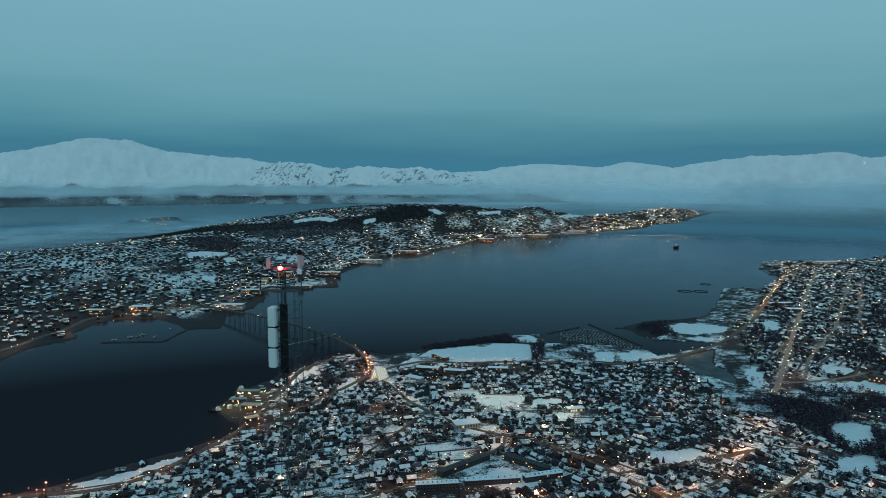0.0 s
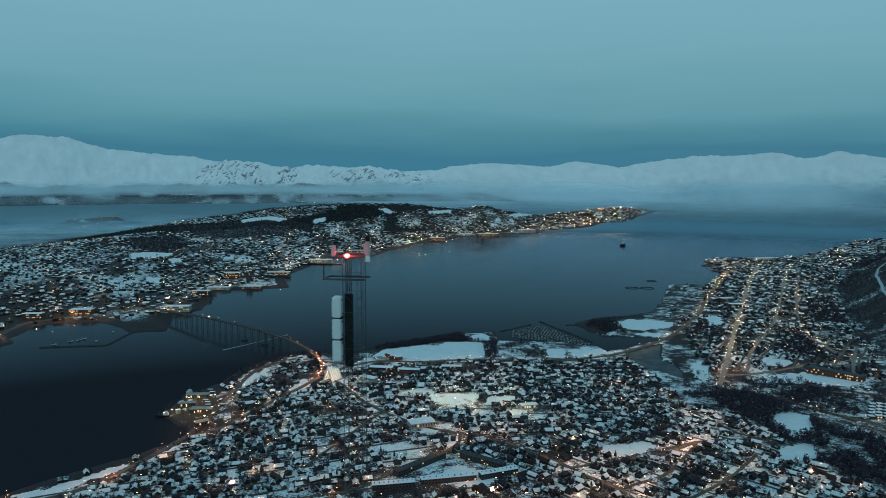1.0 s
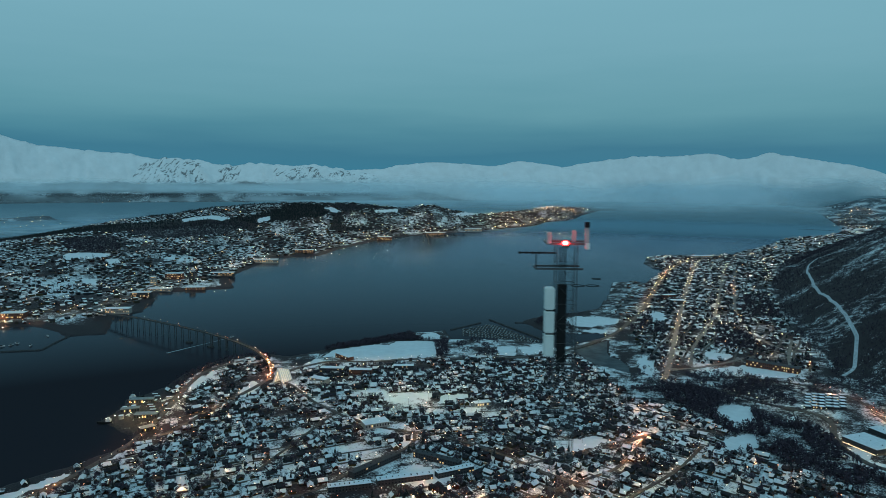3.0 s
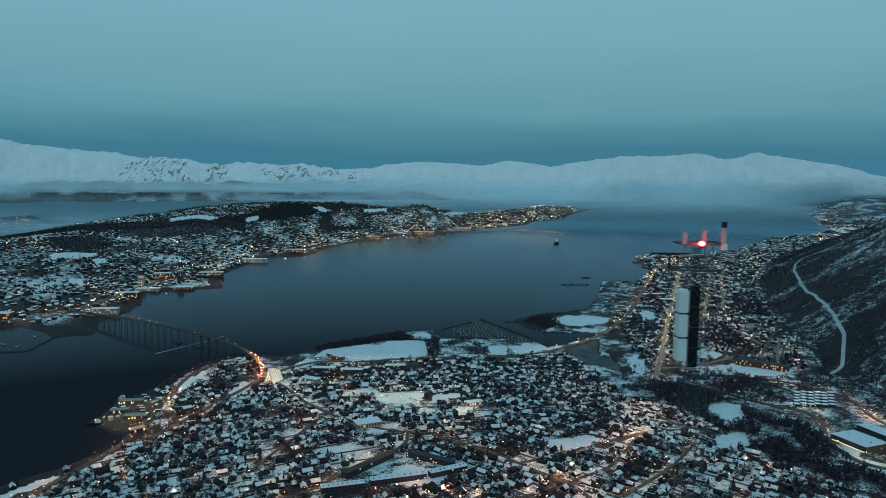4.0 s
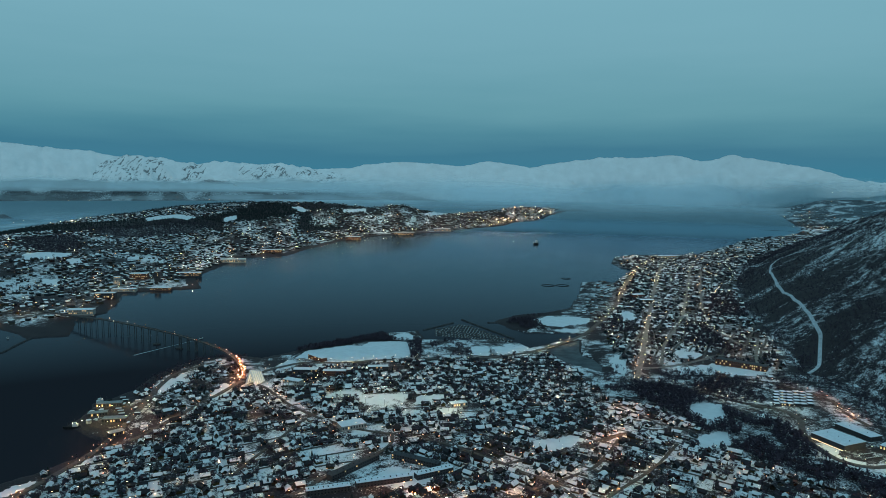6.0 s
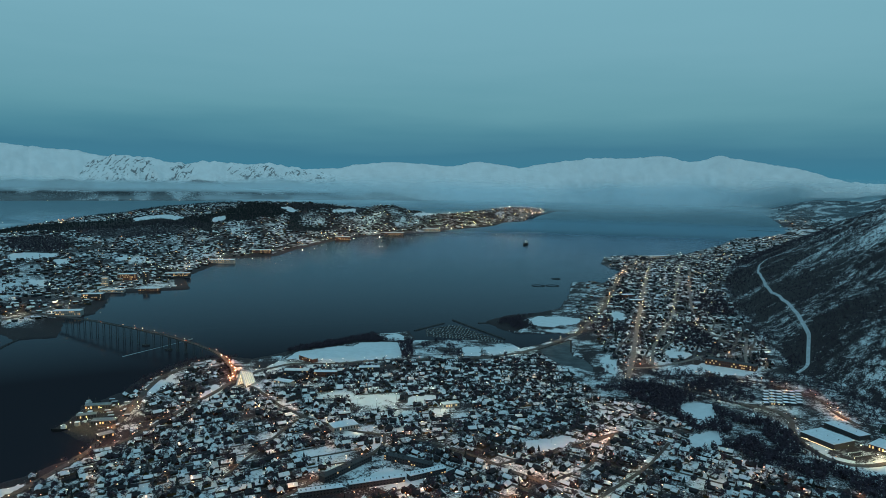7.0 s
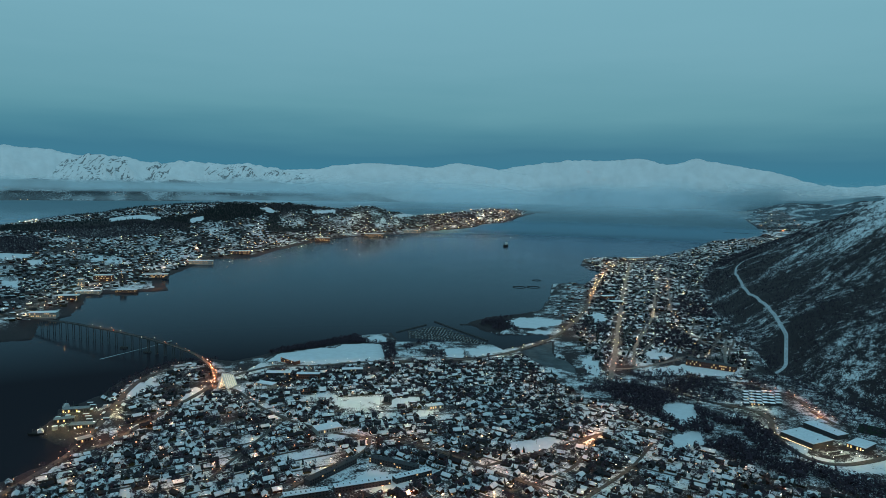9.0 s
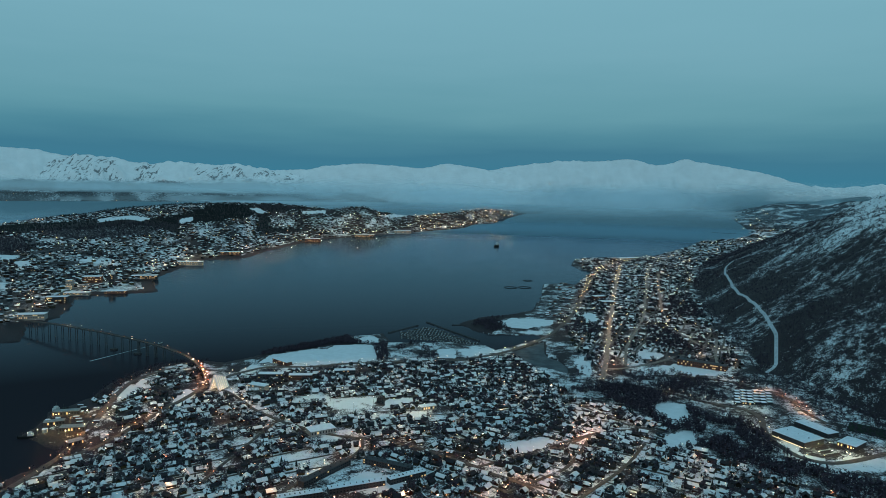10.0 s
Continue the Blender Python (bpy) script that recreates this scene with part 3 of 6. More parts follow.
def ribbon(name, line, width, mat, label, lift=0.35, step=5.0, kind="structure"):
    """A road: a strip with sides, laid on the ground along a line."""
    p = np.array(line, float)
    seg = np.hypot(*np.diff(p, axis=0).T)
    s = np.concatenate([[0], np.cumsum(seg)])
    q = np.linspace(0, s[-1], max(3, int(s[-1] / step)))
    x, y = np.interp(q, s, p[:, 0]), np.interp(q, s, p[:, 1])
    for _ in range(6):
        x[1:-1], y[1:-1] = (x[:-2] + 2 * x[1:-1] + x[2:]) / 4, (y[:-2] + 2 * y[1:-1] + y[2:]) / 4
    tx, ty = np.gradient(x), np.gradient(y)
    n = np.hypot(tx, ty)
    ox, oy = -ty / n, tx / n
    rows = []
    for o, dz in ((-0.55, -0.6), (-0.5, 0), (0, 0.08), (0.5, 0), (0.55, -0.6)):
        a, b = x + ox * width * o, y + oy * width * o
        rows.append(np.stack([a, b, np.maximum(terrain(a, b), 0.8 + sea(a, b)) + lift + dz], -1))
    v = np.stack(rows, 1).reshape(-1, 3)
    i = np.arange(len(x) - 1)[:, None] * 5 + np.arange(4)[None]
    f = np.stack([i, i + 1, i + 6, i + 5], -1).reshape(-1, 4)[:, ::-1]
    ob = link_mesh(name, v, f, [mat])
    tagged(ob, label, "road", kind=kind)
    return x, y, ox, oy


LINES = {}
for key, (line, width) in ROADS.items():
    trail = key in ("ski_trail", "wood_lane")
    LINES[key] = ribbon("trail" if trail else "road", line, width, M_track if trail else M_snowroad if key in ("north_road", "upper_road", "hill_road", "hill_street", "steep_street", "school_road") else M_road,
                        "pale snow-covered clearing through the hillside wood" if trail else "slushy asphalt road lit by street lamps", 0.5)
for key, line in ISLE_ROADS.items():
    LINES[key] = ribbon("road", line, 9.0, M_road, "slushy town road along the harbour front", 0.6)

# ---- houses ----


def house_shape(flat=False):
    """Walls with gables, and a thick overhanging roof with a ridge along x. Unit size."""
    v = [(-.5, -.5, -.3), (.5, -.5, -.3), (.5, .5, -.3), (-.5, .5, -.3), (-.5, -.5, .6), (.5, -.5, .6), (.5, .5, .6), (-.5, .5, .6), (-.5, 0, .98), (.5, 0, .98)]
    f = [(0, 1, 5, 4), (2, 3, 7, 6), (1, 2, 6, 5), (3, 0, 4, 7), (5, 6, 9, 9), (7, 4, 8, 8)]
    if flat:
        v = v[:8]
        f = f[:4]
        o = 8
        v += [(x * .53, y * .53, z) for z in (.6, .68) for x, y in ((-1, -1), (1, -1), (1, 1), (-1, 1))]
        f += [(o, o + 1, o + 5, o + 4), (o + 1, o + 2, o + 6, o + 5), (o + 2, o + 3, o + 7, o + 6), (o + 3, o, o + 4, o + 7), (o + 4, o + 5, o + 6, o + 7)]
        return v, f, [0] * 4 + [1] * 5
    o = len(v)
    ring = [(-.6, .5), (0, .98), (.6, .5), (.6, .62), (0, 1.1), (-.6, .62)]
    for x in (-.57, .57):
        v += [(x, y, z) for y, z in ring]
    for i in range(6):
        k = (i + 1) % 6
        f.append((o + i, o + k, o + 6 + k, o + 6 + i))
    f += [(o + 5, o + 4, o + 1, o), (o + 4, o + 3, o + 2, o + 1), (o + 6, o + 7, o + 10, o + 11), (o + 7, o + 8, o + 9, o + 10)]
    return v, f, [0] * 6 + [1] * 10


def plots(poly, heading, along, rows, jitter, skip, seed):
    """House plots in rows along streets inside a polygon, and the streets' own lines."""
    r = np.random.default_rng(seed)
    p = np.array(poly, float)
    c, h = p.mean(0), math.radians(heading)
    R = np.hypot(*(p - c).T).max()
    turn = lambda U, V: (c[0] + U * math.cos(h) - V * math.sin(h), c[1] + U * math.sin(h) + V * math.cos(h))
    bend = lambda U, V: V + 26 * (fbm(U / 120 + seed, V / 150 + 3, 2) - 0.5)
    us, vs, streets, v, k = np.arange(-R, R, along), [], [], -R, 0
    while v < R:
        vs.append(v)
        if k % len(rows) == len(rows) - 1:
            su = np.arange(-R, R, 6.0)
            streets.append(turn(su, bend(su, su * 0 + v + rows[-1] / 2)))
        v += rows[k % len(rows)]
        k += 1
    U, V = (a.ravel() for a in np.meshgrid(us, np.array(vs)))
    V = bend(U, V)
    U, V = U + r.normal(0, jitter, U.shape), V + r.normal(0, jitter * 0.6, U.shape)
    x, y = turn(U, V)
    keep = (sd(poly, x, y) > 0) & (r.random(len(x)) > skip) & (fbm(x / 30 + seed, y / 30, 2) > 0.28)
    return x[keep], y[keep], np.full(keep.sum(), h) + r.choice([0, math.pi / 2], keep.sum(), p=[0.62, 0.38]) + r.normal(0, 0.12, keep.sum()), streets


BLOCKS = [[(-180, 506), (-146, 572), (-92, 562), (-72, 548), (-104, 516), (-150, 480), (-182, 474)], [(236, 798), (250, 862), (302, 866), (296, 800)], [(200, 985), (275, 940), (284, 965), (208, 1014)],
          [(-380, 735), (-380, 775), (-335, 775), (-335, 735)], [(240, 650), (240, 745), (335, 745), (335, 650)], [(-112, 706), (-84, 706), (-84, 738), (-112, 738)],
          [(-205, 610), (-205, 645), (-165, 645), (-165, 610)]]
WEST = [(-480, 340), (-440, 440), (-415, 500), (-400, 580), (-415, 640), (-400, 700), (-380, 760), (-300, 720), (-200, 640), (-120, 570), (0, 480), (60, 400), (-300, 300)]
SHOREWEST = [(-480, 690), (-480, 830), (-440, 870), (-400, 800), (-400, 700), (-430, 650)]
MIDDLE = [(-380, 775), (-300, 728), (-200, 640), (-120, 570), (-20, 700), (60, 800), (30, 900), (-10, 1000), (-90, 945), (-170, 915), (-290, 855)]
NORTH = [(105, 890), (135, 990), (300, 960), (320, 1116), (340, 1391), (395, 1753), (480, 2100), (620, 2480), (420, 2560), (240, 2420), (150, 2340), (145, 2100), (150, 1900), (110, 1700), (80, 1560), (30, 1340), (70, 1180), (75, 1020)]
FARCOAST = [(440, 2600), (640, 2500), (960, 3060), (1400, 3800), (1300, 4250), (1130, 4250), (1130, 3760), (1060, 3640), (890, 3450), (775, 3330), (660, 3010)]
AVOID = [*FIELDS.values(), *BLOCKS, FLATS, WOOD_RIVER, POND]


def free(x, y, pad):
    return ~in_any(AVOID, x, y, pad) & (sd(MAIN, x, y) > 8)


def street_mesh(streets, poly, width, label):
    """The side streets of one district: narrow strips laid on the ground."""
    v, f, lamp = [], [], []
    for x, y in streets:
        ok = (sd(poly, x, y) > 3) & free(x, y, 0.0)
        tx, ty = np.gradient(x), np.gradient(y)
        n = np.hypot(tx, ty)
        ox, oy = -ty / n * width / 2, tx / n * width / 2
        z = np.maximum.reduce([terrain(x + ox, y + oy), terrain(x - ox, y - oy), terrain(x, y)]) + 0.25
        for i in range(len(x) - 1):
            if ok[i] and ok[i + 1]:
                o = len(v)
                v += [(x[i] + ox[i], y[i] + oy[i], z[i]), (x[i] - ox[i], y[i] - oy[i], z[i]), (x[i + 1] - ox[i + 1], y[i + 1] - oy[i + 1], z[i + 1]), (x[i + 1] + ox[i + 1], y[i + 1] + oy[i + 1], z[i + 1])]
                f.append((o, o + 1, o + 2, o + 3))
                if i % 3 == 0:
                    lamp.append((x[i] + ox[i] * 1.2, y[i] + oy[i] * 1.2))
    tagged(link_mesh("street", v, f, [M_road]), label, "road", kind="structure")
    return lamp


sets, STREET_LAMPS = [], []
for args in ((WEST, 38, 8.6, (8.8, 12.6), 1.7, 0.16, 1), (SHOREWEST, 60, 10, (10, 14), 2.0, 0.30, 2), (MIDDLE, 25, 8.2, (8.4, 12.0), 1.7, 0.16, 3), (EAST, -28, 8.6, (8.8, 12.6), 1.7, 0.16, 4), (NORTH, 76, 9.0, (9.5, 14), 2.2, 0.34, 5),
             (FARCOAST, 60, 17, (19, 26), 5.0, 0.5, 6)):
    got = plots(*args)
    sets.append(got[:3])
    STREET_LAMPS += street_mesh(got[3], args[0], 3.0, "narrow slushy residential street between the houses")
STREET_LAMPS = np.array(STREET_LAMPS)
HX, HY, HA = (np.concatenate([s[i] for s in sets]) for i in range(3))
ok = free(HX, HY, 3.0) & ~near_road(HX, HY, 3.2)
ok &= (HY < 2600) | (terrain(HX, HY) - sea(HX, HY) < 34)
HX, HY, HA = HX[ok], HY[ok], HA[ok]
r = np.random.default_rng(11)
HS = np.stack([r.uniform(4.4, 8.4, len(HX)), r.uniform(3.6, 5.2, len(HX)), r.uniform(3.1, 4.7, len(HX))], -1)
HS *= np.interp(HY, [700, 1000, 3000], [1.0, 0.9, 1.35])[:, None]
HZ = terrain(HX, HY)


def bulk_houses(name, keep, label):
    scatter(name, house_shape(), np.stack([HX, HY, HZ], -1)[keep], HA[keep], HS[keep], [M_wall, M_roof], label, "houses")


# the houses nearest the flight stand singly; they are built further down
NEAR = np.zeros(len(HX), bool)
NEAR[np.argsort(np.hypot(HX + 60, HY - 420))[:280]] = True
bulk_houses("houses", ~NEAR & (HY < 1000), "close-set timber houses with snowy gable roofs")
bulk_houses("houses", ~NEAR & (HY >= 1000), "hillside suburb of timber houses with snowy roofs")


def window_panes(name, x, y, z, a, sc, share, mat, label, seed):
    """Lit panes set on the long walls of the houses."""
    r = np.random.default_rng(seed)
    k = np.flatnonzero(r.random(len(x)) < share)
    k = np.repeat(k, r.integers(1, 4, len(k)))
    side, u = r.choice([-1, 1], len(k), p=[0.8, 0.2]), r.uniform(-0.4, 0.4, len(k))
    c, s = np.cos(a[k]), np.sin(a[k])
    lx, ly = u * sc[k, 0], side * (sc[k, 1] * 0.5 + 0.03)
    v = [(-.5, 0, -.5), (.5, 0, -.5), (.5, 0, .5), (-.5, 0, .5), (-.5, .12, -.5), (.5, .12, -.5), (.5, .12, .5), (-.5, .12, .5)]
    f = [(0, 1, 2, 3), (5, 4, 7, 6), (3, 2, 6, 7), (4, 5, 1, 0)]
    spots = np.stack([x[k] + lx * c - ly * s, y[k] + lx * s + ly * c, z[k] + r.uniform(0.22, 0.48, len(k)) * sc[k, 2]], -1)
    w = np.interp(y[k], [450, 1500, 3000], [0.42, 0.75, 1.4])
    scatter(name, (v, f, [0] * 4), spots, a[k], np.stack([w * 1.1, w, w], -1), [mat], label, "windows")


window_panes("lit_windows", HX, HY, HZ, HA, HS, 0.12, M_pane, "warm lit windows of the timber houses", 41)

# sheds on the filled land by the shore
SHEDS = [(25, 1345), (72, 1215), (112, 1420), (138, 1690), (90, 1785), (50, 1765), (70, 1600)]
jx, jy, ja, _ = plots(SHEDS, 78, 14, (12, 18), 2.5, 0.3, 8)
ok = ~near_road(jx, jy, 6) & (sd(MAIN, jx, jy) > 9)
jx, jy, ja = jx[ok], jy[ok], ja[ok]
r = np.random.default_rng(9)
js = np.stack([r.uniform(4, 11, len(jx)), r.uniform(3.5, 7, len(jx)), r.uniform(2.5, 5.5, len(jx))], -1)
v, f, mi = house_shape(True)
for k in range(len(jx)):
    e = thing("shed", (jx[k], jy[k], float(terrain(jx[k], jy[k]))), "low flat-roofed harbour shed under snow", "shed", "harbour sheds", math.degrees(ja[k]))
    vv = np.array(v) * js[k]
    w = link_mesh("wall", vv[:8], [q for q, m in zip(f, mi) if m == 0], [(M_conc, M_dark, M_brick)[k % 3]], parent=e)
    w = link_mesh("roof", vv[8:], [tuple(i - 8 for i in q) for q, m in zip(f, mi) if m == 1], [M_roofsnow if k % 5 in (0, 2) else M_conc if k % 2 else M_dark], parent=e)

# the island town
ISLETOWN = [(-1100, 300), (-940, 560), (-960, 720), (-935, 930), (-870, 1000), (-900, 1200), (-960, 1320), (-900, 1420), (-985, 1780), (-1030, 1950), (-930, 2090), (-940, 2260), (-930, 2600), (-900, 2810),
            (-740, 3070), (-620, 3180), (-520, 3400), (-370, 3690), (-330, 3800), (-220, 3850), (-170, 4010), (-80, 4160), (-330, 4240), (-820, 3800), (-1400, 3350), (-2100, 2850), (-2250, 2400), (-2200, 1600), (-2400, 1100), (-2300, 300)]
ix, iy, ia, _ = plots(ISLETOWN, 62, 10.5, (11, 15), 2.8, 0.30, 21)
ok = ~in_any(list(ISLE_FIELDS.values()), ix, iy) & (sd(ISLE, ix, iy) > 14) & (to_line(ISLE_ROADS["quay_road"], ix, iy) > 9)
wooded = in_any([*WOODS_ISLE, *BIRCHES_ISLE], ix, iy)
ok &= np.random.default_rng(23).random(len(ix)) < 0.55 + 1.6 * (fbm(ix / 90 + 7, iy / 90, 3) - 0.32)
ok &= ~wooded
ix, iy, ia = ix[ok], iy[ok], ia[ok]
di = sd(ISLE, ix, iy)
r = np.random.default_rng(22)
big = r.random(len(ix)) < np.interp(di, [0, 120, 400], [0.6, 0.35, 0.1])
sz = np.stack([r.uniform(4.4, 7.6, len(ix)), r.uniform(3.8, 5.6, len(ix)), r.uniform(3.6, 5.6, len(ix))], -1) * np.where(big, 1.5, 1.0)[:, None]
iz = terrain(ix, iy)
spots = np.stack([ix, iy, iz], -1)
scatter("houses", house_shape(), spots[~big], ia[~big], sz[~big], [M_wall, M_roof], "island town of timber houses with snowy roofs", "houses")
scatter("town_blocks", house_shape(True), spots[big], ia[big], sz[big], [M_wall, M_roof], "flat-roofed harbour-front blocks with snow on top", "buildings")
window_panes("lit_windows", ix[big], iy[big], iz[big], ia[big], sz[big], 0.25, M_pane, "lit windows of the island town", 42)

# ---- trees ----


def fir_shape(seed, tiers=5):
    """A spruce: a trunk and five ragged tiers of drooping boughs."""
    r = random.Random(seed)
    v, f = [(-.03, -.02, -.1), (.03, -.02, -.1), (0, .03, -.1), (0, 0, .5)], [(0, 1, 3), (1, 2, 3), (2, 0, 3)]
    for k in range(tiers):
        q = k * 5 / tiers
        z0, z1, rad = 0.12 + 0.17 * q, 0.12 + 0.17 * q + 1.5 / tiers, 0.30 * (1 - q / 5.6)
        o = len(v)
        v.append((r.uniform(-.02, .02), r.uniform(-.02, .02), z1))
        for i in range(7):
            a = 2 * math.pi * (i + r.uniform(-.25, .25)) / 7
            q = rad * r.uniform(0.62, 1.15)
            v.append((q * math.cos(a), q * math.sin(a), z0 + r.uniform(-.05, .04)))
        f += [(o, o + 1 + i, o + 1 + (i + 1) % 7) for i in range(7)]
    return v, f, [0] * len(f)


def bare_shape(seed, clumps=16, spread=0.36):
    """A leafless birch: a tapered trunk, limbs, and a loose crown of twig clumps with gaps."""
    r = random.Random(seed)
    v, f = [], []

    def stick(a, b, w):
        o = len(v)
        ax, ay, az = a
        v.extend([(ax + w, ay, az), (ax - w * .5, ay + w * .8, az), (ax - w * .5, ay - w * .8, az), b])
        f.extend([(o, o + 1, o + 3), (o + 1, o + 2, o + 3), (o + 2, o, o + 3)])

    stick((0, 0, -.1), (r.uniform(-.05, .05), r.uniform(-.05, .05), .92), .035)
    for k in range(clumps):
        a, h = r.uniform(0, 6.283), r.uniform(.28, .95)
        q = spread * math.sin(math.pi * min(1, (h - .15) / .95)) * r.uniform(.35, 1.1)
        tip = (q * math.cos(a), q * math.sin(a), h)
        if k % 3 == 0:
            stick((0, 0, h * .6), tip, .016)
        o, w = len(v), r.uniform(.08, .15)
        for _ in range(2):
            d = Vector((r.uniform(-1, 1), r.uniform(-1, 1), r.uniform(-.4, 1))).normalized() * w * 1.5
            e = Vector((r.uniform(-1, 1), r.uniform(-1, 1), r.uniform(-1, 1))).normalized() * w * .8
            t, o = Vector(tip), len(v)
            v.extend([tuple(t - d - e * .4), tuple(t - d * .2 + e), tuple(t + d + e * .2), tuple(t + d * .3 - e)])
            f.extend([(o, o + 1, o + 2), (o, o + 2, o + 3)])
    return v, f, [0] * len(f)


def wood(name, x, y, tall, mat, shapes, label, seed):
    """Trees in one object for each form."""
    r = np.random.default_rng(seed)
    kind, z = r.integers(0, len(shapes), len(x)), terrain(x, y)
    ok = z - sea(x, y) > 0.6
    for i, shape in enumerate(shapes):
        m = (kind == i) & ok
        h = tall[m] * r.uniform(0.65, 1.3, m.sum())
        wide = h * r.uniform(0.8, 1.25, m.sum())
        scatter(name, shape, np.stack([x, y, z], -1)[m], r.uniform(0, 6.28, m.sum()), np.stack([wide, wide, h], -1), [mat], label, "trees")


def strew(poly, count, seed, lo=0.0, patch=0.0):
    """Random spots inside a polygon, thinned into patches."""
    r = np.random.default_rng(seed)
    p = np.array(poly, float)
    x, y = r.uniform(p[:, 0].min(), p[:, 0].max(), count), r.uniform(p[:, 1].min(), p[:, 1].max(), count)
    k = (sd(poly, x, y) > lo) & (fbm(x / 40 + seed, y / 40, 3) > patch)
    return x[k], y[k]


FIRS, BARES = [fir_shape(i) for i in range(3)], [bare_shape(i, 18, 0.42) for i in range(4)]
SMALL = [bare_shape(20 + i, 8, 0.36) for i in range(3)]
r = np.random.default_rng(51)
# garden trees among the houses
gx, gy = np.repeat(HX, 2) + r.normal(0, 5.2, 2 * len(HX)), np.repeat(HY, 2) + r.normal(0, 5.2, 2 * len(HX))
ok = ~near_road(gx, gy, 0.5) & ~in_any([*FIELDS.values(), *BLOCKS], gx, gy) & (sd(MAIN, gx, gy) > 4)
ok &= (r.random(len(gx)) < np.interp(gy, [800, 1500], [0.72, 0.7])) & (gy < 2600)
gx, gy = gx[ok], gy[ok]
m = r.random(len(gx)) < 0.3
wood("garden_trees", gx[~m], gy[~m], np.full((~m).sum(), 5.6), M_twig, BARES, "dark leafless garden birches between the houses", 52)
wood("garden_trees", gx[m], gy[m], np.full(m.sum(), 5.6), M_fir, FIRS, "dark spruces between the houses", 53)
# the wood along the river and in the parks
wx, wy = strew(WOOD_RIVER, 9000, 54, -4, 0.33)
ok = ~near_road(wx, wy, 1.0) & ~in_any([FIELDS["meadow"], FIELDS["glade"]], wx, wy)
wood("river_wood", wx[ok], wy[ok], np.full(ok.sum(), 6.4), M_twig, SMALL, "dense bare wood along the river", 55)
for poly, n, seed in (([(-232, 1004), (-224, 1046), (-213, 1030), (-207, 985), (-192, 950), (-188, 915), (-200, 905), (-214, 950)], 330, 56), ([(-160, 1050), (-140, 1060), (-122, 932), (-150, 926)], 150, 57), ([(-206, 1042), (-160, 1052), (-165, 960), (-182, 950)], 110, 58),
                      ([(150, 880), (310, 950), (345, 880), (420, 700), (330, 720), (300, 862), (230, 872)], 800, 91), ([(-100, 1200), (-60, 1165), (-30, 1168), (-50, 1240), (-90, 1240)], 260, 59), ([(95, 860), (180, 850), (240, 900), (200, 945), (120, 930), (90, 890)], 420, 60),
                      ([(140, 830), (235, 790), (240, 850), (190, 900)], 300, 61), ([(300, 560), (420, 560), (420, 640), (340, 640)], 300, 62), ([(60, 860), (70, 960), (120, 970), (95, 880)], 60, 63),
                      ([(185, 1090), (250, 1060), (250, 1230), (212, 1240)], 420, 64), ([(275, 1300), (335, 1330), (352, 1560), (300, 1560), (275, 1440)], 700, 65), ([(122, 1480), (160, 1480), (168, 1600), (140, 1620)], 200, 66), ([(60, 1190), (118, 1150), (128, 1220), (90, 1300)], 240, 67),
                      (SHOREBELT, 1500, 68), ([(-60, 1262), (-30, 1300), (10, 1320), (-20, 1310), (-90, 1262), (-100, 1215), (-60, 1220)], 300, 69)):
    px, py = strew(poly, n * 2, seed, 0, 0.3)
    ok = ~near_road(px, py, 1.0)
    wood("park_trees", px[ok], py[ok], np.full(ok.sum(), 5.0), M_twig, SMALL[:2], "dark park trees on snowy ground", seed)
# scrub between the shore road and the water
px, py = strew([(-404, 520), (-415, 600), (-440, 640), (-460, 690), (-478, 730), (-486, 790), (-468, 850), (-420, 905), (-400, 960), (-480, 940), (-560, 860), (-540, 700), (-450, 560), (-425, 520)], 5200, 95, 0, 0.36)
ok = ~near_road(px, py, 0.8) & ~in_any([QUAY, *FIELDS.values()], px, py, 2) & (sd(MAIN, px, py) < 34)
wood("shore_scrub", px[ok], py[ok], np.full(ok.sum(), 3.6), M_twig, SMALL, "dark leafless scrub along the shore", 96)
# the hillside wood
r = np.random.default_rng(70)
n = 34000
hy = 420 + 2700 * r.random(n) ** 1.5
hx = np.interp(hy, BASE_Y, BASE_X) - 12 + r.random(n) ** 1.25 * np.interp(hy, [420, 900, 1600, 3100], [160, 330, 640, 760])
hz = terrain(hx, hy)
dens = (0.45 + 0.55 * smooth((fbm((hy * 0.8 - hx * 0.55) / 30, (hx * 0.8 + hy * 0.55) / 160, 3) - 0.32) / 0.25)) * (1 - 0.85 * smooth((hz - 120) / 140)) 
ok = (r.random(n) < dens) & (to_line(ROADS["ski_trail"][0], hx, hy) > 6) & ~near_road(hx, hy, 1) & (hx / hy < 0.62)
wood("hillside_wood", hx[ok], hy[ok], np.interp(hy[ok], [400, 1500, 3000], [3.3, 4.0, 6.5]), M_twig, SMALL, "bare birch wood climbing the snowy hillside", 71)
# woods of the island
for i, poly in enumerate(WOODS_ISLE):
    px, py = strew(poly, (7000, 5000, 4200, 1100, 1400)[i], 72 + i, -12, 0.0)
    ok = ~in_any(list(ISLE_FIELDS.values()), px, py, 4)
    wood("island_wood", px[ok], py[ok], np.full(ok.sum(), 5.6), M_fir, [fir_shape(60 + i, 3) for i in range(2)], "dark spruce wood on the island's back", 73 + i)
for i, poly in enumerate(BIRCHES_ISLE):
    px, py = strew(poly, 1800, 172 + i, -12, 0.1)
    wood("island_birches", px, py, np.full(len(px), 6.0), M_twig, SMALL, "bare grey birch wood on the island's slope", 173 + i)
k = r.integers(0, len(ix), int(0.3 * len(ix)))
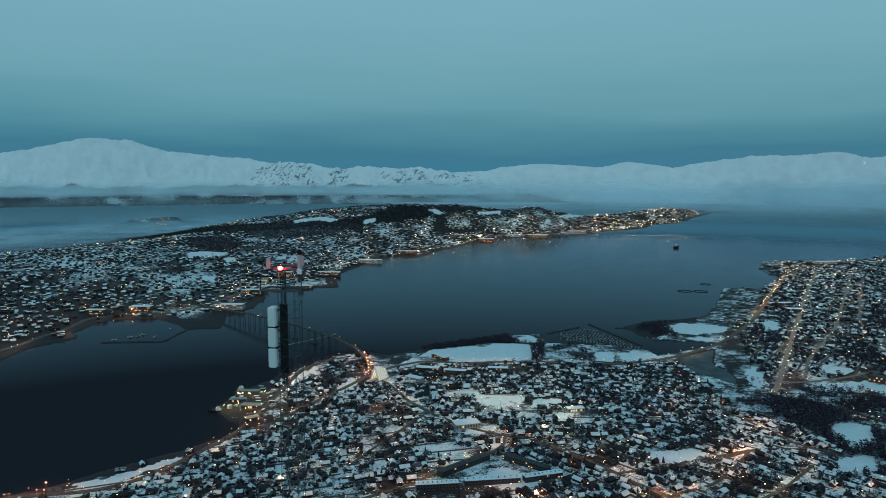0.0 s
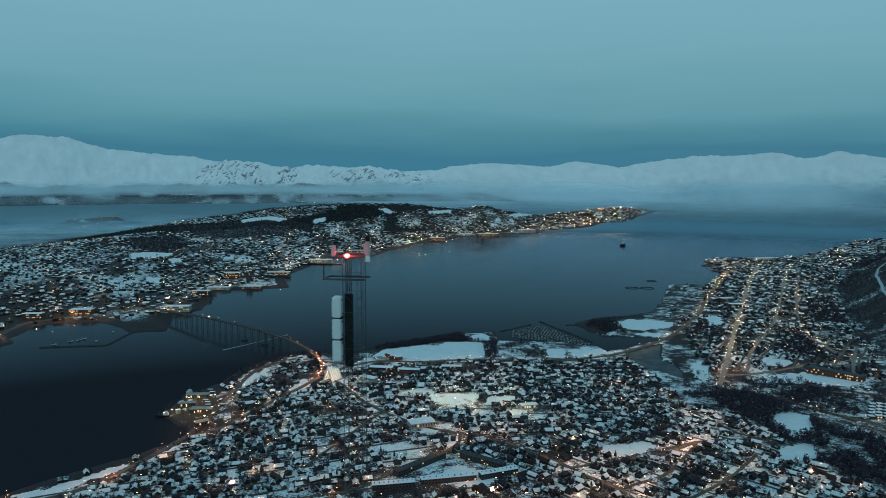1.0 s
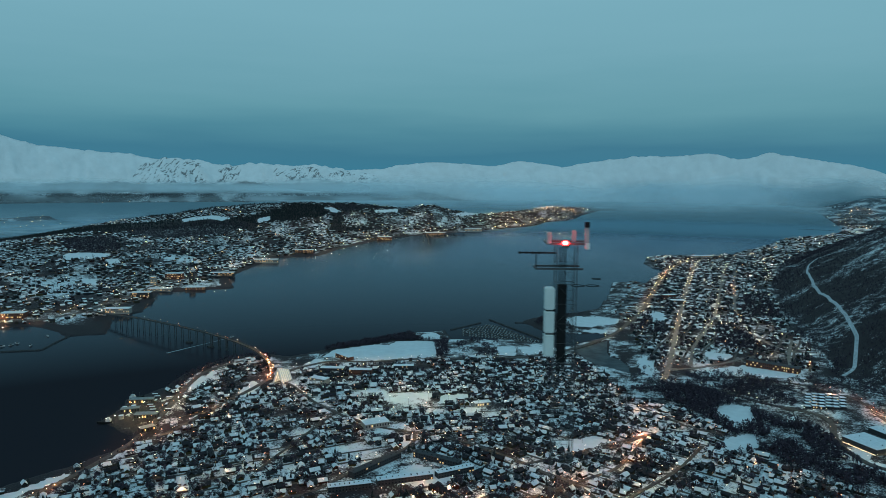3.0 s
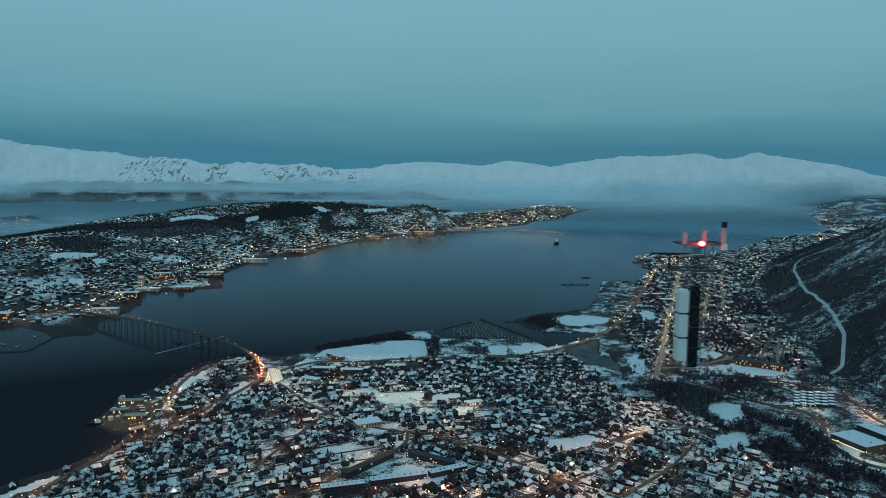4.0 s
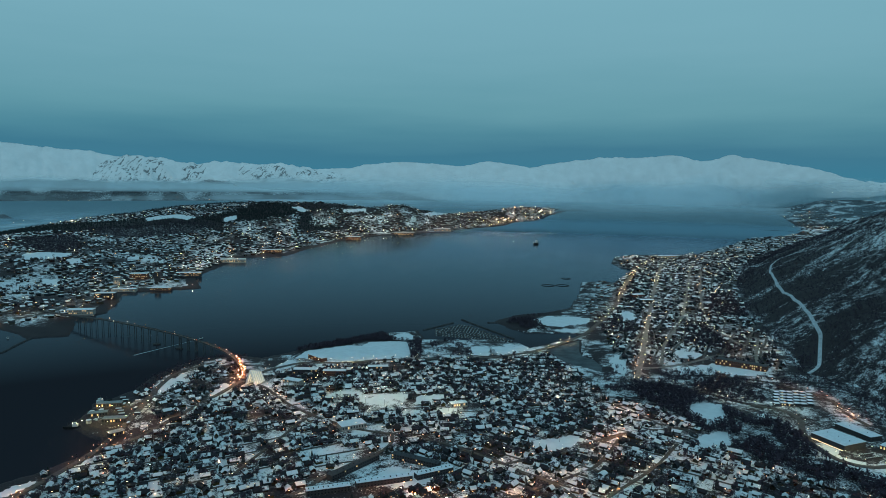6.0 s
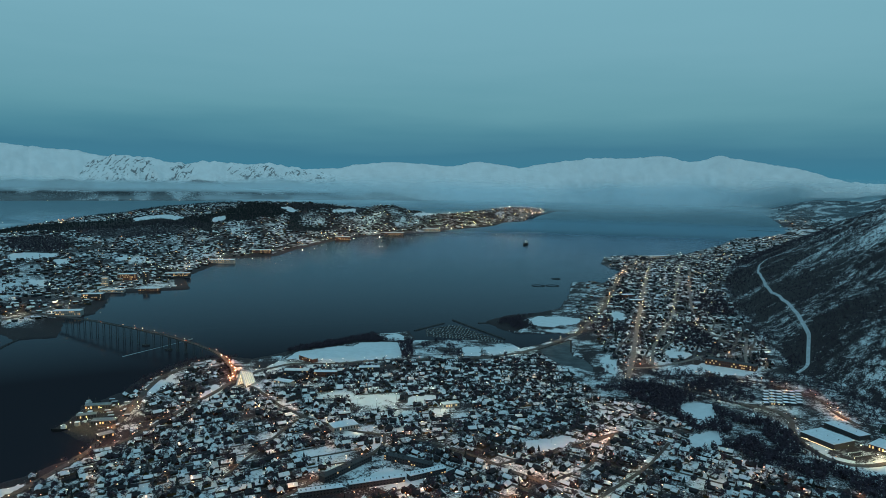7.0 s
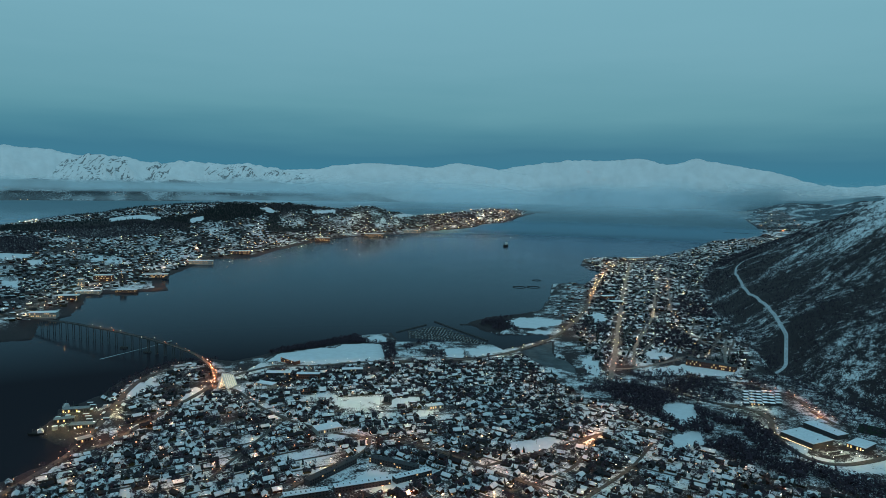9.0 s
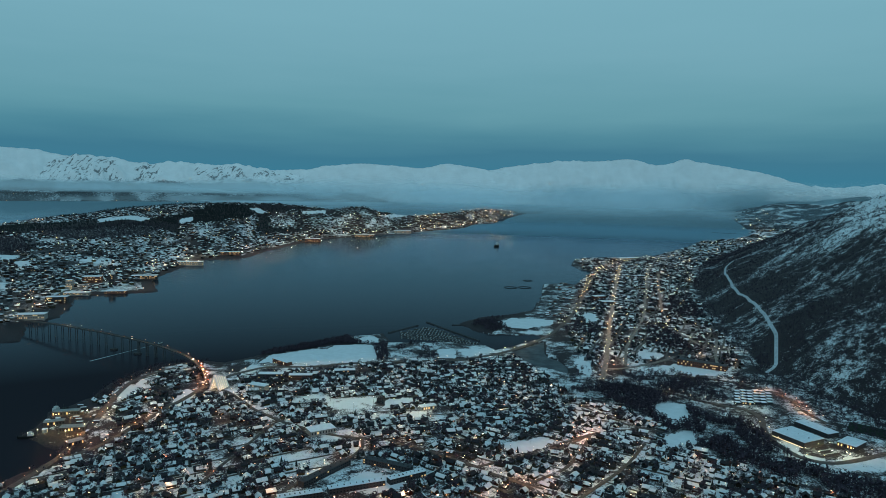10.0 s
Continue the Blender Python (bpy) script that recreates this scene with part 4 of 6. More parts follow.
wood("town_trees", ix[k] + r.normal(0, 7, len(k)), iy[k] + r.normal(0, 7, len(k)), np.full(len(k), 8.0), M_twig, SMALL, "dark bare trees in the island town", 74)
# ---- lamps ----


def gem(n=4):
    """A lamp head: a low glowing hood over a bright flat lens that shines down."""
    v, f = [(0, 0, 0.8)], []
    for i in range(n):
        a = 2 * math.pi * i / n
        v.append((math.cos(a), math.sin(a), 0))
    v.append((0, 0, -0.12))
    f += [(0, 1 + i, 1 + (i + 1) % n) for i in range(n)] + [(n + 1, 1 + (i + 1) % n, 1 + i) for i in range(n)]
    return v, f, [0] * n + [1] * n


def lamps(name, x, y, above, size, mats, label):
    z = np.maximum(terrain(x, y), 0.5 + sea(x, y)) + above
    return scatter(name, gem(), np.stack([x, y, z], -1), np.zeros(len(x)), np.stack([size, size, size], -1), mats, label, "lamps")


def along(key, step, side=0.55):
    x, y, ox, oy = LINES[key]
    w = ROADS[key][1] if key in ROADS else 9.0
    k = np.arange(0, len(x), max(1, int(round(step / 5.0))))
    sgn = np.where(np.arange(len(k)) % 2, 1, -1) * w * side
    return x[k] + ox[k] * sgn, y[k] + oy[k] * sgn


r = np.random.default_rng(31)
pool = {"sodium": [], "warm": [], "white": []}
for key, kind, step in (("shore_road", "sodium", 16), ("bridge_road", "sodium", 10), ("wood_road", "sodium", 15), ("court_road", "sodium", 15), ("south_street", "warm", 15), ("north_street", "sodium", 15), ("west_street", "sodium", 20), ("mid_road", "sodium", 15), ("coast_road", "warm", 15), ("fork_road", "warm", 10), ("north_road", "warm", 20), ("upper_road", "warm", 35), ("hill_road", "sodium", 35), ("hill_street", "warm", 15),
                        ("school_road", "sodium", 20), ("hall_road", "warm", 15), ("field_road", "sodium", 15), ("east_street", "sodium", 15), ("long_street", "sodium", 20)):
    pool[kind].append(np.stack(along(key, step), -1))
q = STREET_LAMPS[r.random(len(STREET_LAMPS)) < np.interp(STREET_LAMPS[:, 1], [600, 1000, 2000], [0.6, 0.3, 0.13])]
which = r.choice(3, len(q), p=[0.68, 0.22, 0.10])
for i, kind in enumerate(pool):
    pool[kind].append(q[which == i])
pick = r.random(len(HX)) < np.interp(HY, [450, 900, 2000], [0.015, 0.03, 0.06])
hx, hy = HX[pick] + r.normal(0, 3.0, pick.sum()), HY[pick] + r.normal(0, 3.0, pick.sum())
which = r.choice(3, len(hx), p=[0.4, 0.33, 0.27])
for i, kind in enumerate(pool):
    pool[kind].append(np.stack([hx, hy], -1)[which == i])
for kind, label in (("sodium", "orange street lamps glowing along the streets"), ("warm", "warm white street lamps glowing along the roads"), ("white", "white yard lamps between the houses")):
    q = np.concatenate(pool[kind])
    far = q[:, 1] > 1000
    if kind != "white":
        other, p = ("distant" if kind == "sodium" else "distant_white"), q[far]
        lamps("street_lamps", p[:, 0], p[:, 1], 5.5, np.interp(p[:, 1], [1000, 2200, 4000], [0.31, 0.45, 0.64]) * r.uniform(0.35, 1.3, len(p)), [HOODS[other], LENSES[other]], label)
        q = q[~far]
    size = np.interp(q[:, 1], [450, 1000, 2200, 4000], [0.35, 0.41, 0.5, 0.8]) * r.uniform(0.6, 1.3, len(q))
    lamps("street_lamps", q[:, 0], q[:, 1], np.interp(q[:, 1], [450, 2000], [5.4, 6.0]), size, [HOODS[kind], LENSES[kind]], label)

pick = r.random(len(ix)) < np.interp(di, [0, 150, 600], [0.42, 0.17, 0.085]) * np.interp(iy, [900, 1400, 2600, 3200], [1.7, 1.0, 1.0, 1.1])
lx, ly = ix[pick] + r.normal(0, 6, pick.sum()), iy[pick] + r.normal(0, 6, pick.sum())
lsize = np.interp(ly, [700, 2000, 4000], [0.42, 0.6, 0.85]) * 0.74 * r.uniform(0.25, 1.25, len(lx))
which = r.random(len(lx)) < np.interp(ly, [2400, 3200], [0.6, 0.15])
for m, kind in ((which, "distant"), (~which, "distant_white")):
    lamps("town_lamps", lx[m], ly[m], 7.0, lsize[m], [HOODS[kind], LENSES[kind]], "street lamps of the island town")
qx, qy = along("quay_road", 60, 1.4)
for m, lens in ((qy < 2700, LENSES), (qy >= 2700, HOODS)):
    lamps("quay_lamps", qx[m], qy[m], 6.0, np.interp(qy[m], [700, 2000, 4000], [0.5, 0.8, 1.1]) * r.uniform(0.4, 1.2, m.sum()), [HOODS["distant_white"], lens["distant_white"]], "bright lamps along the island quay")
# far shores
fx, fy = strew([(-2860, 2680), (-2770, 2880), (-2480, 2780), (-2620, 2560)], 70, 33)
lamps("airfield_lamps", fx, fy, 5.0, r.uniform(0.3, 0.8, len(fx)), [HOODS["distant_white"], HOODS["distant_white"]], "lamps of the airfield across the strait")
fx, fy = np.array([(1175, 3903), (1213, 3935), (1161, 4006), (1110, 4001), (1153, 4201), (1218, 3719), (1127, 4221), (1112, 3965), (1090, 3769), (1201, 3665), (1439, 3856), (1250, 3655), (1180, 3690), (1230, 3700), (1140, 3840), (1120, 3900), (1150, 3750)]).T
lamps("coast_lamps", fx, fy, 5.0, r.uniform(0.5, 1.1, len(fx)), [HOODS["distant_white"], HOODS["distant_white"]], "lamps along the far coast road")
fa, fr = np.radians(r.uniform(-58, -22, 40)), r.uniform(4360, 4420, 40)
lamps("shore_lamps", fr * np.sin(fa), fr * np.cos(fa), 6.0, r.uniform(0.3, 0.8, 40), [HOODS["distant"], HOODS["distant"]], "scattered lamps on the far shore")

# ---- mountains ----
def mountain(name, label, skyline, r0, r1, rough, rock, seed, treeline=0.0):
    """A range: slopes from r0 up to a crest at r1, whose height follows the skyline (azimuth, elevation in degrees)."""
    sk = np.array(skyline, float)
    az = np.linspace(sk[0, 0], sk[-1, 0], int((sk[-1, 0] - sk[0, 0]) * 9))
    el = np.interp(az, sk[:, 0], sk[:, 1])
    for _ in range(8):
        el[1:-1] = (el[:-2] + 2 * el[1:-1] + el[2:]) / 4
    s = np.concatenate([np.linspace(0, 1, 44), [1.06, 1.2]])
    A, S = np.meshgrid(np.radians(az), s, indexing="ij")
    R = r0 + (r1 - r0) * S
    crest = 260 + r1 * np.tan(np.radians(el))[:, None]
    crest = crest + rough * 0.35 * (fbm(np.degrees(A) * 2.2 + seed, S * 0, 4) - 0.5)
    ridge = 1 - np.abs(2 * fbm(np.degrees(A) * 0.9 + seed, S * 2.2 + np.degrees(A) * 0.3, 5) - 1)
    Z = 2 + (crest - 2) * np.where(S <= 1, np.clip(S, 0, 1) ** 0.85, 1 - (S - 1) * 3) + rough * (ridge - 0.75) * np.sin(np.pi * np.clip(S, 0, 1)) * 1.1
    X, Y = 20 + R * np.sin(A), R * np.cos(A)
    n, m = A.shape
    i = np.arange(n * m).reshape(n, m)
    f = np.stack([i[:-1, :-1], i[1:, :-1], i[1:, 1:], i[:-1, 1:]], -1).reshape(-1, 4)
    ob = link_mesh(name, np.stack([X, Y, Z], -1).reshape(-1, 3), f, [M_mount], smooth_faces=True)
    deg = np.degrees(A)
    streak = fbm((deg - S * 5.0) * 26.0 + seed, (deg * 0.8 + S * 4.0) * 2.6, 5)
    patch = fbm(deg * 0.55 + seed, S * 2.5 + 5, 3)
    wooded = 0.74 * (1 - smooth((Z - treeline + 80 * (patch - 0.5)) / 90)) if treeline else 0 * Z
    cover_of(ob, (0.85 - wooded - rock * smooth((streak - 0.42) / 0.16) * smooth((patch - 0.40) / 0.16) * smooth((S - 0.25) / 0.2)).ravel())
    tagged(ob, label, "mountain")


mountain("mountain", "broad rounded snow mountain across the far strait", [(-80, 1.0), (-62, 1.3), (-55.5, 1.65), (-53.4, 2.08), (-51.3, 2.62), (-49.6, 2.91), (-46.8, 2.81), (-44.4, 2.01), (-40.3, 1.68), (-38.4, 1.55), (-36, 1.1), (-33, 0.6), (-29, -0.6)], 4560, 4930, 46, 0.14, 3, 150)
mountain("mountain", "craggy snow mountain with bare dark rock ribs", [(-39, 0.3), (-37, 0.9), (-35.8, 1.3), (-34.6, 1.2), (-33.3, 1.12), (-31.8, 0.88), (-30.6, 0.80), (-29.4, 0.98), (-27, 0.85), (-24.4, 0.90), (-22.2, 0.55), (-19, 0.0), (-16, -0.8)], 4530, 4860, 80, 0.40, 9, 150)
mountain("mountain", "low white mountains half sunk in fog", [(-25, 0.1), (-22, 0.5), (-19.1, 0.58), (-17.7, 0.95), (-14.5, 1.22), (-11.8, 1.06), (-9.9, 0.85), (-7.6, 1.36), (-4.3, 0.87), (-1, 0.4), (3, -0.4)], 4640, 4890, 40, 0.12, 15, 0)
mountain("mountain", "long snow-white range above the fog bank", [(-7, 0.2), (-4.3, 0.85), (-1.5, 1.32), (1.7, 1.74), (4.9, 1.75), (7.1, 1.96), (9.5, 1.45), (11.3, 1.96), (14.6, 1.42), (17.0, 0.95), (19.0, 0.4), (20.5, 0.0), (24, -0.5), (28, -0.9)], 4700, 4940, 44, 0.12, 21, 0)
mountain("mountain", "low far snow ridge beyond the wooded flank", [(15, -0.6), (18, -0.1), (20.5, 0.1), (22.6, 0.05), (24.3, 0.25), (28, 0.4), (40, 0.5)], 4680, 5050, 70, 0.3, 33, 130)


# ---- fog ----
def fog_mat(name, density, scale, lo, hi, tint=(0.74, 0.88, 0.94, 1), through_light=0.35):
    """Thin fog and tinted haze sheets: partly clear, scattering light to both sides."""
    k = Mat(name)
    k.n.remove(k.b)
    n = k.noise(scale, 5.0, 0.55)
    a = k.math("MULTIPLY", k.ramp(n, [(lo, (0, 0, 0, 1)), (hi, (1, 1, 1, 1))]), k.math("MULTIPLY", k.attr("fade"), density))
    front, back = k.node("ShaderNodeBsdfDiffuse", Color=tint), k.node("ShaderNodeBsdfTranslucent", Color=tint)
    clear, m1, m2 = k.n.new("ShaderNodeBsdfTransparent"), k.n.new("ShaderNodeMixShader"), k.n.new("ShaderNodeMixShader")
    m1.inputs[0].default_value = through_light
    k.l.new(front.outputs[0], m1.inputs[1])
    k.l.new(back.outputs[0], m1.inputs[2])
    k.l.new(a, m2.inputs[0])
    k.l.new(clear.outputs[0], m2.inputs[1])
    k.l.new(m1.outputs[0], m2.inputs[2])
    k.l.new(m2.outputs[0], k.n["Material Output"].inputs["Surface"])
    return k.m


def fog_sheet(mat, az0, az1, r0, r1, z, label):
    """One thin stratus layer, fading out to all its edges."""
    A, R = np.meshgrid(np.radians(np.linspace(az0, az1, 60)), np.linspace(r0, r1, 26), indexing="ij")
    X, Y = 20 + R * np.sin(A), R * np.cos(A)
    Z = z + sea(X, Y) + 10 * (fbm(X / 300, Y / 300, 3) - 0.5)
    u, w = np.linspace(0, 1, 60)[:, None], np.linspace(0, 1, 26)[None]
    fog_object(X, Y, Z, smooth(u / 0.2) * smooth((1 - u) / 0.2) * smooth(w / 0.35) * smooth((1 - w) / 0.35), mat, label)


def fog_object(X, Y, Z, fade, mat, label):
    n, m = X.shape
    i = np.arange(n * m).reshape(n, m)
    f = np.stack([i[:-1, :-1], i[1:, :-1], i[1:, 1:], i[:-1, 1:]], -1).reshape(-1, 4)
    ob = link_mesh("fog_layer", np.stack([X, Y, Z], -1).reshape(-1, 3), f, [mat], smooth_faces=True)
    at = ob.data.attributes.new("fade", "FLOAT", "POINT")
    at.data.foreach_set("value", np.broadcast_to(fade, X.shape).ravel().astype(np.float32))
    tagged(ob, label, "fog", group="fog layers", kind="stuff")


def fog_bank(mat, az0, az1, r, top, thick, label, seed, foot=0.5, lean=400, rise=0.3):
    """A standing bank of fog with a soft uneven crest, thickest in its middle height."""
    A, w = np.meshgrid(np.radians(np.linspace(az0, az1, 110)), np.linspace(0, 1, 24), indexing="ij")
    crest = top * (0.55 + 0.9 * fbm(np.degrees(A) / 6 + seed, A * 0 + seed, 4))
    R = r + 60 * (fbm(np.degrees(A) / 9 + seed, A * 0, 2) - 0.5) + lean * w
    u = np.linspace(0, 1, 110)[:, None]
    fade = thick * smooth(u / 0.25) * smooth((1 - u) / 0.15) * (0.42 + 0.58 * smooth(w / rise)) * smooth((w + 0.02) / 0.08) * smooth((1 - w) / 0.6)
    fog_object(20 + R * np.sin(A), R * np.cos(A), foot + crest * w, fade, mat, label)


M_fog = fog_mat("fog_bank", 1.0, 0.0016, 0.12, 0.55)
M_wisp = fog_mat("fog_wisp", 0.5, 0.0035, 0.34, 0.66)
# haze painted as a flat tint; the rising sheet replaces the far water
M_haze_tint = fog_mat("painted_far_haze", 1.0, 0.002, 0.0, 0.2, (0.27, 0.41, 0.48, 1))
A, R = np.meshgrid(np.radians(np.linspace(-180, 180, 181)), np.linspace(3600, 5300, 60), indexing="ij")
fog_object(20 + R * np.sin(A), R * np.cos(A), sea(20 + R * np.sin(A), R * np.cos(A)) - 0.2, 1 + 0 * R, M_haze_tint, "blue-grey sheet in place of the hazy far water")
# added sheet in a haze tint, covers the seam where the water ends
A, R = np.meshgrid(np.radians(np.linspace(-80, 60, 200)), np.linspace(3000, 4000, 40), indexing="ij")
fog_object(20 + R * np.sin(A), R * np.cos(A), 2.5 + sea(20 + R * np.sin(A), R * np.cos(A)), 0.85 * smooth((R - 3000) / 640) * smooth((4000 - R) / 200), fog_mat("haze_blend", 1.0, 0.002, 0.0, 0.2, (0.36, 0.58, 0.70, 1), 0.5), "thin tinted sheet blending the water into the painted haze")
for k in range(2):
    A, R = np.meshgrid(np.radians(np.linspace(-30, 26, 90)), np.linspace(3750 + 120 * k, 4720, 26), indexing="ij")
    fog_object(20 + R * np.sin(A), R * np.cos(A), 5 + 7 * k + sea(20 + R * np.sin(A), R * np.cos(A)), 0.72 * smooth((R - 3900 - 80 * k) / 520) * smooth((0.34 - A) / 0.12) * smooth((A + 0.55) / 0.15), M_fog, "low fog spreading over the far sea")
for k in range(3):
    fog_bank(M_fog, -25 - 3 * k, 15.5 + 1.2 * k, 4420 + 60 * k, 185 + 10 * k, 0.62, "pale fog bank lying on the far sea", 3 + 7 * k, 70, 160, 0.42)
# distance haze as a pale see-through sheet, softens the western shore
fog_bank(M_fog, -64, -9, 4390, 110, 0.34, "thin pale sheet painting haze before the far western shore", 91, 70, 30, 0.4)
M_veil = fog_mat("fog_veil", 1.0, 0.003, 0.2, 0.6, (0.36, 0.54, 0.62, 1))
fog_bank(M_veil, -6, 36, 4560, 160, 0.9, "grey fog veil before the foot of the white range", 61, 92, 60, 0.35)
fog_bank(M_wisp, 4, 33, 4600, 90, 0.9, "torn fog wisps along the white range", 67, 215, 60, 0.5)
# aerial haze over the far coast, put into a see-through tinted sheet
fog_bank(M_haze_tint, 10, 38, 3900, 190, 0.38, "thin blue-grey sheet painting haze before the far coast", 77, 40, 200, 0.5)
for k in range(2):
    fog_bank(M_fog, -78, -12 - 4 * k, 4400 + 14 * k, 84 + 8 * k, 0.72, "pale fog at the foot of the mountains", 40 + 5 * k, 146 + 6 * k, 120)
for k in range(2):
    fog_sheet(M_wisp, -75, -33, 2400, 4150, 14 + 14 * k, "low fog wisp over the western strait")


# ---- mast ----
def build_mast():
    mx, my = 31.32, 20.85
    foot = float(terrain(mx, my))
    mast = thing("radio_mast", (mx, my, foot), "tall lattice radio mast with white antenna panels and red lamps", "radio mast", turn=12)
    top, w = 258.0 - foot, 0.31
    corners = [(-w, -w), (w, -w), (w, w), (-w, w)]
    for cx, cy in corners:
        bm = bmesh.new()
        tube(bm, (cx, cy, -0.3), (cx, cy, top), 0.014, 8)
        part("leg", bm, M_steel, mast)
    bays = int(top / 0.62)
    for side in range(4):
        (ax, ay), (bx, by) = corners[side], corners[(side + 1) % 4]
        bm = bmesh.new()
        for i in range(bays):
            z0, z1 = top - (i + 1) * 0.62, top - i * 0.62
            beam(bm, (ax, ay, z1), (bx, by, z1), 0.009)
            a, b = ((ax, ay), (bx, by)) if i % 2 else ((bx, by), (ax, ay))
            beam(bm, (*a, z0), (*b, z1), 0.008)
        part("bracing", bm, M_steel, mast)
    # cable run and ladder inside the mast
    bm = bmesh.new()
    for k in range(4):
        tube(bm, (-0.22 + 0.06 * k, -0.24, 253.9 - foot), (-0.22 + 0.06 * k, -0.24, 257.9 - foot), 0.014, 6)
    box(bm, -0.27, -0.27, 254.3 - foot, 0.02, -0.255, 256.75 - foot)
    part("cable", bm, M_black, mast, "broad bundle of black feeder cables")
    bm = bmesh.new()
    for sx in (0.02, 0.24):
        beam(bm, (sx, 0.27, 0), (sx, 0.27, top - 0.4), 0.009)
    for i in range(int(top / 0.28) - 2):
        beam(bm, (0.02, 0.27, 0.3 + i * 0.28), (0.24, 0.27, 0.3 + i * 0.28), 0.007)
    part("ladder", bm, M_steel, mast)
    # three stacked antenna panels
    for i in range(3):
        z1 = 256.66 - foot - i * 0.725
        bm = bmesh.new()
        vs = box(bm, -0.66, -0.45, z1 - 0.695, -0.36, -0.09, z1)
        bmesh.ops.bevel(bm, geom=bm.edges[:], offset=0.035, segments=3, affect="EDGES")
        part("antenna_panel", bm, M_radome, mast, "white moulded antenna radome")
        for dz in (0.12, 0.58):
            bm = bmesh.new()
            beam(bm, (-0.4, -0.25, z1 - dz), (-0.3, -0.25, z1 - dz), 0.06)
            part("bracket", bm, M_steel, mast)
    # dark clamps between the panels
    for i in range(1, 3):
        z1 = 256.66 - foot - i * 0.725
        bm = bmesh.new()
        box(bm, -0.63, -0.42, z1 - 0.004, -0.32, -0.12, z1 + 0.034)
        part("clamp", bm, M_black, mast, "dark clamp between two panels")
    # cross arms
    bm = bmesh.new()
    z = 257.24 - foot
    beam(bm, (-0.95, -0.36, z), (0.48, -0.36, z), 0.06)
    beam(bm, (-0.95, 0.36, z), (0.48, 0.36, z), 0.06)
    beam(bm, (-0.95, -0.36, z), (-0.95, 0.36, z), 0.05)
    part("cross_arm", bm, M_steel, mast)
    bm = bmesh.new()
    tube(bm, (-1.5, -0.3, z + 0.48), (-0.35, -0.3, z + 0.48), 0.025, 8)
    for k in range(4):
        tube(bm, (-1.45 + 0.2 * k, -0.3, z + 0.44), (-1.45 + 0.2 * k, -0.3, z + 0.52), 0.03, 6)
    beam(bm, (-0.95, -0.3, z), (-0.95, -0.3, z + 0.5), 0.03)
    part("whip_aerial", bm, M_black, mast, "short dark dipole aerial on an outrigger")
    # head frame with sector panels and the lamp
    z = 258.02 - foot
    bm = bmesh.new()
    for y in (-0.42, 0.42):
        beam(bm, (-0.62, y, z), (0.62, y, z), 0.06)
    for x in (-0.62, 0.62):
        beam(bm, (x, -0.42, z), (x, 0.42, z), 0.06)
    part("head_frame", bm, M_steel, mast)
    for x, y in ((-0.58, -0.42), (0.56, -0.42), (0.30, 0.42)):
        bm = bmesh.new()
        tall = 0.36 if x < 0.5 else 0.5
        box(bm, x - 0.07, y - 0.05, z - 0.02, x + 0.07, y + 0.05, z + tall)
        bmesh.ops.bevel(bm, geom=bm.edges[:], offset=0.02, segments=2, affect="EDGES")
        part("sector_panel", bm, M_panel, mast, "small sector antenna in the red lamp's light")
    bm = bmesh.new()
    box(bm, 0.50, -0.52, z - 0.16, 0.64, -0.42, z + 0.02)
    part("relay_box", bm, M_radome, mast)
    bm = bmesh.new()
    tube(bm, (0.56, -0.42, z + 0.5), (0.56, -0.42, z + 0.66), 0.08, 12)
    part("sensor_head", bm, M_black, mast)
    bm = bmesh.new()
    tube(bm, (-0.10, -0.52, z - 0.1), (-0.10, -0.52, z - 0.04), 0.09, 12)
    holder = part("lamp_base", bm, M_steel, mast)
    bm = bmesh.new()
    bmesh.ops.create_uvsphere(bm, u_segments=14, v_segments=8, radius=0.085, matrix=Matrix.Translation((-0.10, -0.52, z + 0.03)) @ Matrix.Diagonal((1, 1, 0.75, 1)))
    part("red_lamp", bm, M_red, mast, "glowing red aircraft warning lamp")


build_mast()


# ---- landmarks ----


def on(x, y):
    return float(max(terrain(x, y), 0.3 + sea(x, y)))


def ring_of(line, step):
    """Points at even steps along a 3D line, with the heading at each."""
    p = np.array(line, float)
    d = np.concatenate([[0], np.cumsum(np.linalg.norm(np.diff(p, axis=0), axis=1))])
    q = np.linspace(0, d[-1], max(2, int(d[-1] / step) + 1))
    c = np.stack([np.interp(q, d, p[:, i]) for i in range(3)], -1)
    for _ in range(4):
        c[1:-1] = (c[:-2] + 2 * c[1:-1] + c[2:]) / 4
    g = np.gradient(c, axis=0)
    return c, np.arctan2(g[:, 1], g[:, 0])


def strip(bm, c, a, half, z0, z1, off=0.0):
    """A solid band along the centre line c."""
    rows = []
    for p, h in zip(c, a):
        n = Vector((-math.sin(h), math.cos(h), 0))
        m = Vector(p) + n * off
        rows.append([bm.verts.new(m + n * half + Vector((0, 0, z0))), bm.verts.new(m - n * half + Vector((0, 0, z0))), bm.verts.new(m - n * half + Vector((0, 0, z1))), bm.verts.new(m + n * half + Vector((0, 0, z1)))])
    for q, w in zip(rows[:-1], rows[1:]):
        for i in range(4):
            k = (i + 1) % 4
            bm.faces.new((q[i], q[k], w[k], w[i]))
    bm.faces.new(rows[0][::-1])
    bm.faces.new(rows[-1])
    bmesh.ops.recalc_face_normals(bm, faces=bm.faces[:])


